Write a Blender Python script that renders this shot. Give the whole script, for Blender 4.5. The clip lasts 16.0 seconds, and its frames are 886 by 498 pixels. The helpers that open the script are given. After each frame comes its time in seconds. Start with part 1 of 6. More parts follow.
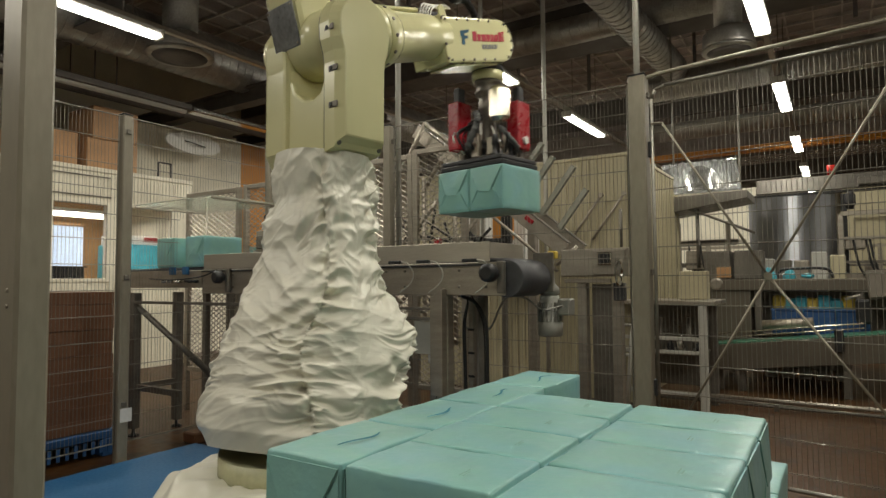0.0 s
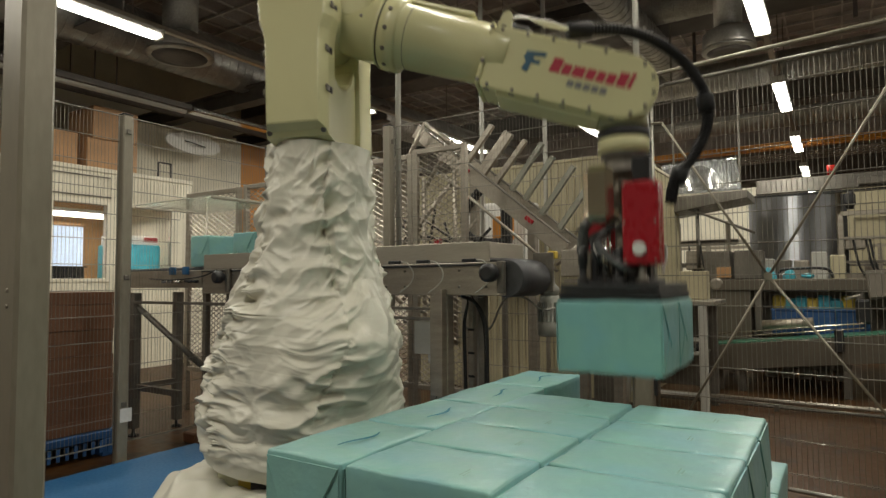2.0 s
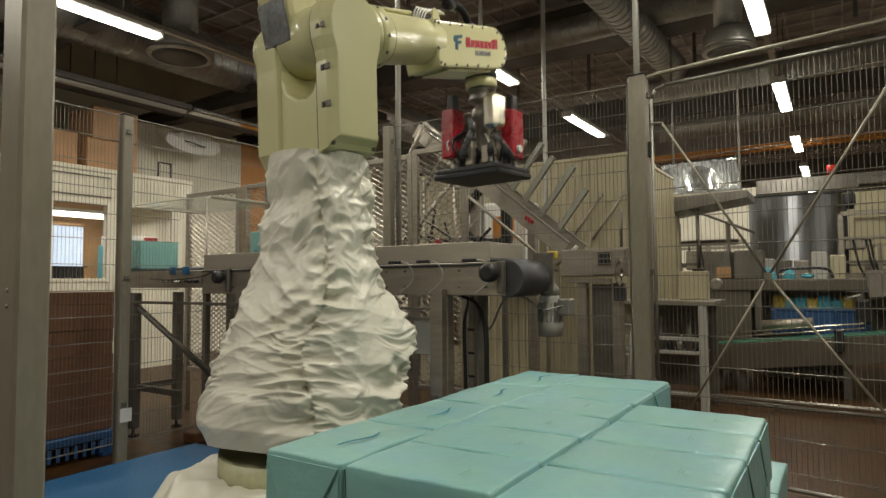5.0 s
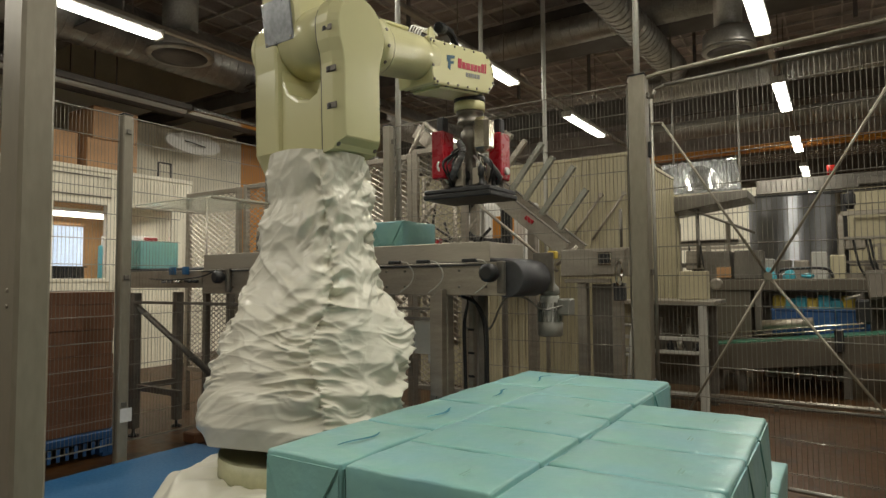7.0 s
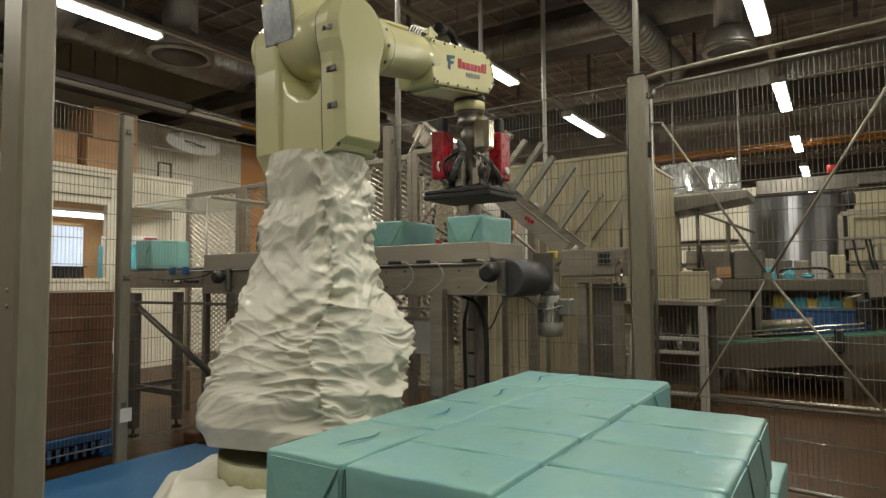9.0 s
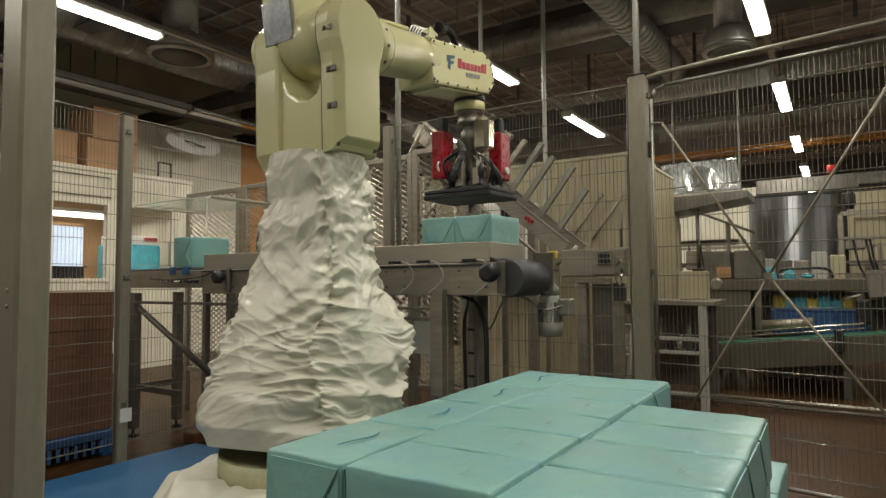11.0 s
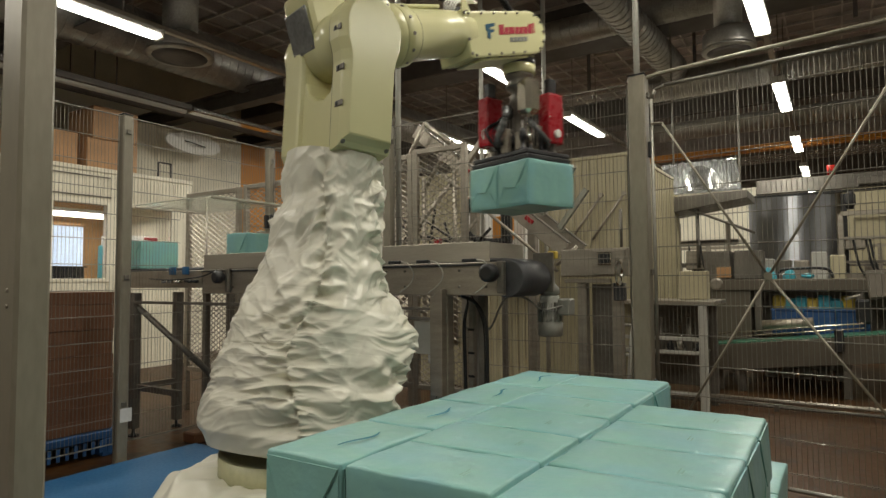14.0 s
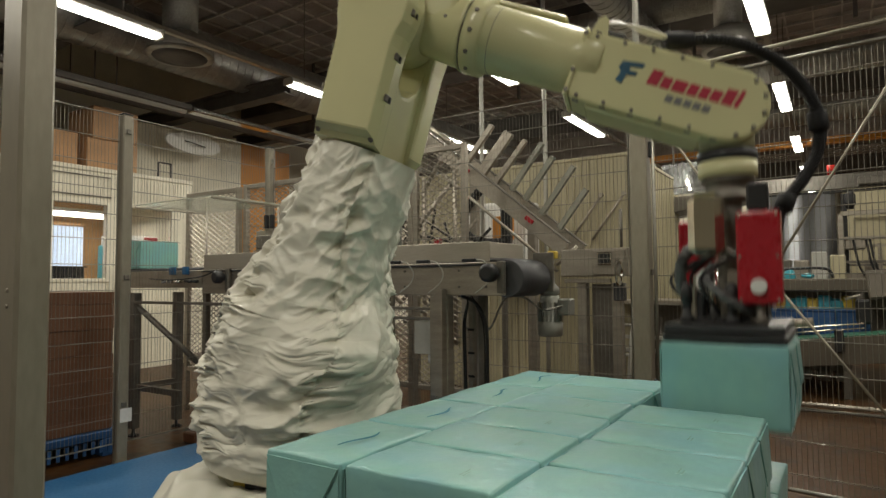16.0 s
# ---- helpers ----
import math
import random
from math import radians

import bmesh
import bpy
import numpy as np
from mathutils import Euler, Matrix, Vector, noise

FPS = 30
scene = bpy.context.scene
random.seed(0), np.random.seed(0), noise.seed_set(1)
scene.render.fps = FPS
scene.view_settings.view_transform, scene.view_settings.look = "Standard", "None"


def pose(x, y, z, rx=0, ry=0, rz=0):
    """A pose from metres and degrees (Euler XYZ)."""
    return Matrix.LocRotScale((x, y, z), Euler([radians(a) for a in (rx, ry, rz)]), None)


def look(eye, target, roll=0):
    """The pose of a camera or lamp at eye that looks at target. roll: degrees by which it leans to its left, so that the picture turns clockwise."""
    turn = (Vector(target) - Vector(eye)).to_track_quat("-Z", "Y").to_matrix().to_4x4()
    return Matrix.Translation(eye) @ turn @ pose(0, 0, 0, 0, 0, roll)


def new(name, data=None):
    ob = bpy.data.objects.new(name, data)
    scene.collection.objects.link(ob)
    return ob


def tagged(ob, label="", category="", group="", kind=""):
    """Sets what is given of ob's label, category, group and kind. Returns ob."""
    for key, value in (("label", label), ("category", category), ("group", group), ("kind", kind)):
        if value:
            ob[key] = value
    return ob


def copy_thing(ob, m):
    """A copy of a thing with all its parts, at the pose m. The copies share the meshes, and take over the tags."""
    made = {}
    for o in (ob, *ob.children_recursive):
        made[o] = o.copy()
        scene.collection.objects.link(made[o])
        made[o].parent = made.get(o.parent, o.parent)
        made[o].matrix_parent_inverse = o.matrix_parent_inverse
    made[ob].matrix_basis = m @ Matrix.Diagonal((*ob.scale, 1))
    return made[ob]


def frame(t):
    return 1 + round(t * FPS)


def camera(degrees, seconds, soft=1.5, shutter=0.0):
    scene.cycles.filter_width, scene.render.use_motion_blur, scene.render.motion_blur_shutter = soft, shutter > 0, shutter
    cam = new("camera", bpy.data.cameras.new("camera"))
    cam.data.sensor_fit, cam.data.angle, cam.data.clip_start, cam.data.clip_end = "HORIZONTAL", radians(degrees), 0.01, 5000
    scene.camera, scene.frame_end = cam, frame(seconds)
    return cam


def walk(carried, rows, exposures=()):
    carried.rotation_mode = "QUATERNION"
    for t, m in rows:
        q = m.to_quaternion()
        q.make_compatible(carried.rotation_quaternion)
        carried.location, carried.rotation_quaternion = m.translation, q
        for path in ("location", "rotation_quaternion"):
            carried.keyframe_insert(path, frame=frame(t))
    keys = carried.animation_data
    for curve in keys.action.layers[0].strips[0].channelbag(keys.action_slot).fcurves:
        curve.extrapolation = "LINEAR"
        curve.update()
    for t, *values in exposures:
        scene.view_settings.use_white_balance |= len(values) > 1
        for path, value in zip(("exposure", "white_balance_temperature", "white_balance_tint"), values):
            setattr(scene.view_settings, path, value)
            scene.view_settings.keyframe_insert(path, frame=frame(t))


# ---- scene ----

# ================= camera =================
cam = camera(72.22, 16.0, soft=1.45, shutter=0.6)
EYE = (0.955, -0.825, 1.08)
VIEW = look(EYE, (EYE[0] - 0.544, EYE[1] + 0.838, EYE[2] + 0.0523), -0.45)
walk(cam, [(0.0, VIEW), (16.0, VIEW)], [(0.0, 0.0), (16.0, 0.0)])

# ================= world and lamps =================
world = bpy.data.worlds.new("hall_air")
scene.world = world
world.use_nodes = True
world.node_tree.nodes["Background"].inputs["Color"].default_value = (0.9, 0.92, 1.0, 1)
world.node_tree.nodes["Background"].inputs["Strength"].default_value = 0.055

TUBE_Z = 3.5
# the last row is out of view, added for light from the east
TUBE_ROWS = {"west": -4.55, "middle": -2.3, "east": 0.42, "added_east": 3.1}
# tubes at y = -2.4 are unseen, added to brighten the robot's near side
TUBE_Y = (-2.4, 1.0, 4.25, 7.55, 10.9, 14.2, 17.5)
TUBE_POWER = 28.5
TUBES = [(x, y) for x in TUBE_ROWS.values() for y in TUBE_Y]
for row_x, row_y in TUBES:
    lamp = bpy.data.lights.new("tube_light", "AREA")
    lamp.shape, lamp.size, lamp.size_y = "RECTANGLE", 0.16, 1.5
    lamp.energy, lamp.color = TUBE_POWER, (1.0, 0.955, 0.82)
    new("tube_light", lamp).matrix_world = pose(row_x, row_y + 0.78, TUBE_Z - 0.05)


# ================= materials =================
def mat(name, color, rough=0.5, metal=0.0, var=0.12, scale=6.0, fine=60.0, bump=0.05, spec=0.5, coords="Object",
        stain=None, emit=0.0, stretch=(1, 1, 1), rough_var=0.12, trans=0.0, sub=0.0):
    m = bpy.data.materials.new(name)
    m.use_nodes = True
    nt = m.node_tree
    b = nt.nodes["Principled BSDF"]
    tc = nt.nodes.new("ShaderNodeTexCoord")
    mp = nt.nodes.new("ShaderNodeMapping")
    mp.inputs["Scale"].default_value = stretch
    nt.links.new(tc.outputs[coords], mp.inputs[0])
    n1 = nt.nodes.new("ShaderNodeTexNoise")
    n1.inputs["Scale"].default_value, n1.inputs["Detail"].default_value = scale, 6
    n2 = nt.nodes.new("ShaderNodeTexNoise")
    n2.inputs["Scale"].default_value, n2.inputs["Detail"].default_value = fine, 4
    for n in (n1, n2):
        nt.links.new(mp.outputs[0], n.inputs["Vector"])
    info = nt.nodes.new("ShaderNodeObjectInfo")
    add = nt.nodes.new("ShaderNodeMath")
    add.operation = "MULTIPLY_ADD"
    add.inputs[1].default_value = 0.6
    nt.links.new(n1.outputs["Fac"], add.inputs[0])
    mul = nt.nodes.new("ShaderNodeMath")
    mul.operation = "MULTIPLY"
    mul.inputs[1].default_value = 0.4
    nt.links.new(n2.outputs["Fac"], mul.inputs[0])
    nt.links.new(mul.outputs[0], add.inputs[2])
    ramp = nt.nodes.new("ShaderNodeValToRGB")
    lo = [max(0, c * (1 - 1.6 * var)) for c in color]
    hi = [min(1, c * (1 + 1.2 * var)) for c in color]
    if stain:
        lo = [c * 0.5 + s * 0.5 for c, s in zip(color, stain)]
    ramp.color_ramp.elements[0].position, ramp.color_ramp.elements[1].position = 0.33, 0.68
    ramp.color_ramp.elements[0].color, ramp.color_ramp.elements[1].color = (*lo, 1), (*hi, 1)
    nt.links.new(add.outputs[0], ramp.inputs[0])
    hsv = nt.nodes.new("ShaderNodeHueSaturation")
    rnd = nt.nodes.new("ShaderNodeMath")
    rnd.operation, rnd.inputs[1].default_value, rnd.inputs[2].default_value = "MULTIPLY_ADD", 0.10 * min(1, var * 8), 1 - 0.05 * min(1, var * 8)
    nt.links.new(info.outputs["Random"], rnd.inputs[0])
    nt.links.new(rnd.outputs[0], hsv.inputs["Value"])
    nt.links.new(ramp.outputs[0], hsv.inputs["Color"])
    nt.links.new(hsv.outputs[0], b.inputs["Base Color"])
    rr = nt.nodes.new("ShaderNodeMath")
    rr.operation, rr.inputs[1].default_value, rr.inputs[2].default_value = "MULTIPLY_ADD", rough_var * 2, rough - rough_var
    nt.links.new(n2.outputs["Fac"], rr.inputs[0])
    nt.links.new(rr.outputs[0], b.inputs["Roughness"])
    b.inputs["Metallic"].default_value = metal
    b.inputs["Specular IOR Level"].default_value = spec
    if trans:
        b.inputs["Transmission Weight"].default_value = trans
    if sub:
        b.inputs["Subsurface Weight"].default_value = sub
        b.inputs["Subsurface Scale"].default_value = 0.01
    if bump:
        bp = nt.nodes.new("ShaderNodeBump")
        bp.inputs["Strength"].default_value, bp.inputs["Distance"].default_value = bump, 0.01
        nt.links.new(add.outputs[0], bp.inputs["Height"])
        nt.links.new(bp.outputs[0], b.inputs["Normal"])
    if emit:
        b.inputs["Emission Color"].default_value = (*color, 1)
        b.inputs["Emission Strength"].default_value = emit
    return m


M_CREAM = mat("cream_enamel", (0.62, 0.595, 0.34), 0.23, var=0.03, scale=1.3, fine=5, bump=0, rough_var=0.05)
# darker, blotchier cream for the base, waist ring and wrist flange
M_CREAM_DK = mat("cream_enamel_darker", (0.50, 0.49, 0.30), 0.4, var=0.1, scale=8, bump=0.03)
M_CLOTH = mat("white_jacket_cloth", (0.735, 0.71, 0.60), 0.31, var=0.03, scale=2.5, fine=9, bump=0.0, spec=0.45, rough_var=0.06)


def add_creases(m, scale, stretch, strength, distance):
    """Sharp creases as relief, on top of a material's own."""
    nt = m.node_tree
    b = nt.nodes["Principled BSDF"]
    tc = nt.nodes.new("ShaderNodeTexCoord")
    mp = nt.nodes.new("ShaderNodeMapping")
    mp.inputs["Scale"].default_value = stretch
    nt.links.new(tc.outputs["Object"], mp.inputs[0])
    rid = nt.nodes.new("ShaderNodeTexNoise")
    rid.noise_type = "RIDGED_MULTIFRACTAL"
    rid.inputs["Scale"].default_value, rid.inputs["Detail"].default_value = scale, 2.5
    rid.inputs["Distortion"].default_value = 0.35
    nt.links.new(mp.outputs[0], rid.inputs["Vector"])
    bp = nt.nodes.new("ShaderNodeBump")
    bp.inputs["Strength"].default_value, bp.inputs["Distance"].default_value = strength, distance
    nt.links.new(rid.outputs[0], bp.inputs["Height"])
    old = b.inputs["Normal"].links
    if old:
        nt.links.new(old[0].from_socket, bp.inputs["Normal"])
    nt.links.new(bp.outputs[0], b.inputs["Normal"])


add_creases(M_CLOTH, 7.0, (1, 1, 2.2), 0.34, 0.011)
M_STEEL = mat("brushed_stainless", (0.395, 0.355, 0.295), 0.42, 0.75, var=0.14, scale=5, fine=80, bump=0.03, stretch=(1, 1, 6))
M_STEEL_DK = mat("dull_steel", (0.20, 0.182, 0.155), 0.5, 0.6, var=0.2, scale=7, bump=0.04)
M_CHROME = mat("polished_metal", (0.75, 0.73, 0.68), 0.16, 1.0, var=0.05, bump=0.01, rough_var=0.04)
M_WIRE = mat("fence_wire", (0.26, 0.245, 0.21), 0.42, 0.6, var=0.15, bump=0.0)
M_POST = mat("fence_post_paint", (0.275, 0.247, 0.190), 0.40, 0.2, var=0.12, scale=5, bump=0.03, stretch=(1, 1, .3))
M_SHEET = mat("dull_bare_sheet", (0.30, 0.31, 0.32), 0.32, 0.9, var=0.25, scale=9, bump=0.05)
M_BRASSY = mat("pale_polished_metal", (0.60, 0.55, 0.44), 0.2, 0.95, var=0.06, fine=20, bump=0, rough_var=.04)
M_CASING = mat("stainless_casing", (0.36, 0.365, 0.38), 0.36, 1.0, var=0.1, scale=3, bump=0.02, rough_var=.05)
def brush(m, amount):
    """Brushed along the sheet, so that lights smear across the brushing."""
    nt = m.node_tree
    b = nt.nodes["Principled BSDF"]
    tan = nt.nodes.new("ShaderNodeTangent")
    tan.direction_type, tan.uv_map = "UV_MAP", "UVMap"
    nt.links.new(tan.outputs[0], b.inputs["Tangent"])
    b.inputs["Anisotropic"].default_value = amount
    b.inputs["Anisotropic Rotation"].default_value = 0.25


brush(M_CASING, 0.96)
# beige stainless, its colour made paler for the lit surroundings it reflects
M_GUIDE = mat("pale_reflection_stainless", (0.44, 0.40, 0.33), 0.48, 0.55, var=0.10, scale=4, fine=70, bump=0.02, stretch=(.3, 1, 4))
# packing machine steel, darkened in its colour for the shade around it
M_BROWNGREY = mat("brown_grey_shaded_steel", (0.135, 0.116, 0.088), 0.45, 0.25, var=0.12, scale=4, fine=60, bump=0.03)
M_BLACK = mat("black_rubber", (0.016, 0.016, 0.017), 0.45, var=0.3, bump=0.04)
M_DARK = mat("dark_plastic", (0.035, 0.035, 0.037), 0.4, var=0.25, bump=0.03)
M_HOSE_BLACK = mat("black_hose_plastic", (0.009, 0.009, 0.010), 0.6, var=0.2, bump=0.0, spec=0.25)
M_HOSE = mat("dark_grey_hose", (0.10, 0.10, 0.10), 0.35, var=0.15, bump=0.02)
M_BELT = mat("grey_belt", (0.06, 0.06, 0.065), 0.5, var=0.2, scale=10, bump=0.05)
M_RED = mat("red_enamel", (0.36, 0.013, 0.022), 0.28, var=0.04, scale=4, fine=30, bump=0)
M_BLUE = mat("blue_plastic", (0.010, 0.080, 0.190), 0.42, var=0.12, scale=5, bump=0.04, stain=(0.05, 0.16, 0.33))
M_BLUE_DK = mat("blue_pallet_plastic", (0.02, 0.08, 0.22), 0.5, var=0.2, bump=0.04)
M_BROWN = mat("brown_hardboard", (0.165, 0.074, 0.036), 0.5, var=0.16, scale=3, fine=70, bump=0.05, stretch=(1, 1, 0.3))
M_CARD = mat("cardboard", (0.50, 0.28, 0.13), 0.55, var=0.15, scale=4, bump=0.05)
M_ORANGE = mat("orange_paint", (0.62, 0.25, 0.03), 0.5, var=0.08, scale=3, bump=0.02)
M_WALL = mat("white_panel_paint", (0.84, 0.79, 0.655), 0.5, var=0.07, scale=2, fine=50, bump=0.03, stain=(0.5, 0.47, 0.36))
M_BEIGE = mat("beige_panel", (0.46, 0.41, 0.27), 0.55, var=0.09, scale=2.5, fine=60, bump=0.03)
M_CEIL = mat("dark_ceiling_board", (0.31, 0.27, 0.245), 0.8, var=0.25, scale=3, fine=40, bump=0.1)
M_CEIL_BAR = mat("ceiling_grid_bar", (0.46, 0.41, 0.36), 0.7, var=0.2, scale=3, bump=0.05)
# dark paint, its colour lifted to stand in for haze
M_CEIL_DK = mat("haze_lifted_dark_paint", (0.125, 0.112, 0.102), 0.7, var=0.25, scale=3, bump=0.06)
M_DUCT = mat("galvanised_duct", (0.40, 0.39, 0.36), 0.42, 0.7, var=0.2, scale=5, fine=50, bump=0.04)
M_GREYPLAST = mat("light_grey_plastic", (0.48, 0.47, 0.42), 0.45, var=0.06, bump=0.02)
M_MOTOR = mat("grey_motor_paint", (0.25, 0.245, 0.215), 0.45, 0.2, var=0.12, bump=0.03)
M_WHITE = mat("white_plastic", (0.75, 0.74, 0.70), 0.4, var=0.05, bump=0.02)
M_YELLOW = mat("yellow_paint", (0.62, 0.45, 0.06), 0.5, var=0.1, bump=0.02)
M_TEAL_FAR = mat("teal_film", (0.07, 0.42, 0.52), 0.35, var=0.18, scale=9, bump=0.1)
M_GREENBELT = mat("green_belt", (0.03, 0.14, 0.08), 0.5, var=0.2, bump=0.03)
M_LOGO_RED = mat("red_lettering", (0.40, 0.018, 0.045), 0.4, var=0.03, bump=0)
M_LOGO_BLUE = mat("blue_green_emblem", (0.02, 0.09, 0.15), 0.4, var=0.15, bump=0)
M_LOGO_GREY = mat("grey_lettering", (0.18, 0.18, 0.18), 0.4, var=0.03, bump=0)
M_TUBE = mat("lit_tube_cover", (1.0, 0.96, 0.86), 0.4, var=0.01, bump=0, emit=9.0)
M_DAY = mat("glowing_daylight_sheet", (0.62, 0.74, 0.95), 0.5, var=0.15, scale=14, bump=0, emit=0.7)


def paper_material():
    """Teal crepe wrapping paper: a soft sheen, creases, and a bluish sheen painted into the colour as blotches."""
    m = mat("teal_wrap_paper", (0.232, 0.462, 0.398), 0.34, var=0.08, scale=9, fine=30, bump=0.55, stain=(0.20, 0.40, 0.42), spec=0.5)
    nt = m.node_tree
    b = nt.nodes["Principled BSDF"]
    b.inputs["Sheen Weight"].default_value = 0.12
    src = b.inputs["Base Color"].links[0].from_socket
    tc = nt.nodes.new("ShaderNodeTexCoord")
    blue_sheen = nt.nodes.new("ShaderNodeTexNoise")
    blue_sheen.inputs["Scale"].default_value, blue_sheen.inputs["Detail"].default_value = 7.0, 2.0
    shift = nt.nodes.new("ShaderNodeVectorMath")
    shift.operation = "ADD"
    info = nt.nodes.new("ShaderNodeObjectInfo")
    far = nt.nodes.new("ShaderNodeMath")
    far.operation, far.inputs[1].default_value = "MULTIPLY", 40.0
    nt.links.new(info.outputs["Random"], far.inputs[0])
    nt.links.new(tc.outputs["Object"], shift.inputs[0])
    nt.links.new(far.outputs[0], shift.inputs[1])
    nt.links.new(shift.outputs[0], blue_sheen.inputs["Vector"])
    ramp = nt.nodes.new("ShaderNodeValToRGB")
    ramp.color_ramp.elements[0].position, ramp.color_ramp.elements[1].position = 0.42, 0.70
    nt.links.new(blue_sheen.outputs["Fac"], ramp.inputs[0])
    # the lights' bluish sheen, mixed into the base colour
    mix = nt.nodes.new("ShaderNodeMix")
    mix.data_type = "RGBA"
    nt.links.new(ramp.outputs[0], mix.inputs["Factor"])
    nt.links.new(src, mix.inputs[6])
    mix.inputs[7].default_value = (0.215, 0.45, 0.475, 1)
    nt.links.new(mix.outputs[2], b.inputs["Base Color"])
    add_creases(m, 4.0, (1, 3.2, 1), 0.42, 0.007)
    return m


M_PAPER = paper_material()
M_SLIT = mat("dark_teal_seam", (0.012, 0.19, 0.27), 0.6, var=0.2, bump=0)
M_PRINT = mat("faint_grey_print", (0.23, 0.39, 0.33), 0.5, var=0.2, bump=0)


def floor_material():
    m = mat("worn_tan_floor", (0.056, 0.0245, 0.0072), 0.40, var=0.28, scale=1.6, fine=18, bump=0.06, coords="Object", stain=(0.05, 0.030, 0.014), spec=0.14)
    nt = m.node_tree
    b = nt.nodes["Principled BSDF"]
    src = b.inputs["Base Color"].links[0].from_socket
    tc = nt.nodes.new("ShaderNodeTexCoord")
    spots = nt.nodes.new("ShaderNodeTexNoise")
    spots.inputs["Scale"].default_value, spots.inputs["Detail"].default_value = 7.0, 6.0
    nt.links.new(tc.outputs["Object"], spots.inputs["Vector"])
    ramp = nt.nodes.new("ShaderNodeValToRGB")
    ramp.color_ramp.elements[0].position, ramp.color_ramp.elements[1].position = 0.55, 0.66
    nt.links.new(spots.outputs["Fac"], ramp.inputs[0])
    mix = nt.nodes.new("ShaderNodeMix")
    mix.data_type = "RGBA"
    nt.links.new(ramp.outputs[0], mix.inputs["Factor"])
    nt.links.new(src, mix.inputs[6])
    mix.inputs[7].default_value = (0.03, 0.02, 0.014, 1)
    nt.links.new(mix.outputs[2], b.inputs["Base Color"])
    return m


M_FLOOR = floor_material()


# ================= mesh tools =================
def link(name, bm, material, parent=None, label="", smooth=False):
    me = bpy.data.meshes.new(name)
    bmesh.ops.recalc_face_normals(bm, faces=bm.faces)
    bm.to_mesh(me)
    bm.free()
    for one in material if isinstance(material, (list, tuple)) else [material]:
        me.materials.append(one)
    if smooth:
        me.shade_smooth()
    ob = new(name, me)
    ob.parent = parent
    if label:
        ob["label"] = label
    return ob


def part(name, bm, material, parent, label="", smooth=False):
    return link(name, bm, material, parent, label, smooth)


def thing(name, m, label, category, group="", kind=""):
    ob = new(name)
    ob.empty_display_size = 0.1
    ob.matrix_world = m
    return tagged(ob, label, category, group, kind)


def box(bm, x0, x1, y0, y1, z0, z1, bevel=0.0, m=None, seg=1):
    """A box between the given bounds, with its edges rounded."""
    g = bmesh.new()
    bmesh.ops.create_cube(g, size=1)
    for v in g.verts:
        v.co = Vector((x0 + (v.co.x + .5) * (x1 - x0), y0 + (v.co.y + .5) * (y1 - y0), z0 + (v.co.z + .5) * (z1 - z0)))
    if bevel:
        bmesh.ops.bevel(g, geom=g.edges[:], offset=bevel, segments=seg, affect="EDGES", profile=0.6)
    if m is not None:
        g.transform(m)
    join(bm, g)
    return bm


def join(bm, g):
    vs = [bm.verts.new(v.co) for v in g.verts]
    g.verts.index_update()
    for f in g.faces:
        n = bm.faces.new([vs[v.index] for v in f.verts])
        n.material_index, n.smooth = f.material_index, f.smooth
    g.free()


def rod(bm, a, b, r, seg=8, r2=None, caps=True):
    """A round bar from a to b."""
    a, b = Vector(a), Vector(b)
    d = b - a
    q = d.to_track_quat("Z", "Y").to_matrix()
    r2 = r if r2 is None else r2
    ra, rb = [], []
    for i in range(seg):
        t = 2 * math.pi * i / seg
        o = q @ Vector((math.cos(t), math.sin(t), 0))
        ra.append(bm.verts.new(a + o * r))
        rb.append(bm.verts.new(b + o * r2))
    for i in range(seg):
        j = (i + 1) % seg
        f = bm.faces.new((ra[i], ra[j], rb[j], rb[i]))
        f.smooth = seg > 6
    if caps:
        bm.faces.new(ra[::-1])
        bm.faces.new(rb)
    return bm


def lathe(bm, profile, a, axis, seg=28):
    """Turned shape: (distance along the axis, radius) pairs from the point a."""
    a = Vector(a)
    q = Vector(axis).normalized().to_track_quat("Z", "Y").to_matrix()
    rings = []
    for h, r in profile:
        ring = []
        for i in range(seg):
            t = 2 * math.pi * i / seg
            ring.append(bm.verts.new(a + q @ Vector((math.cos(t) * r, math.sin(t) * r, h))))
        rings.append(ring)
    for lo, hi in zip(rings, rings[1:]):
        for i in range(seg):
            j = (i + 1) % seg
            f = bm.faces.new((lo[i], lo[j], hi[j], hi[i]))
            f.smooth = True
    bm.faces.new(rings[0][::-1])
    bm.faces.new(rings[-1])
    return bm


def spline(points, n=12):
    """Points along a smooth curve through the given ones."""
    p = [Vector(q) for q in points]
    p = [p[0] * 2 - p[1]] + p + [p[-1] * 2 - p[-2]]
    out = []
    for i in range(1, len(p) - 2):
        for k in range(n):
            t = k / n
            a, b, c, d = p[i - 1:i + 3]
            out.append(.5 * ((2 * b) + (c - a) * t + (2 * a - 5 * b + 4 * c - d) * t * t + (3 * b - a - 3 * c + d) * t ** 3))
    out.append(p[-2])
    return out


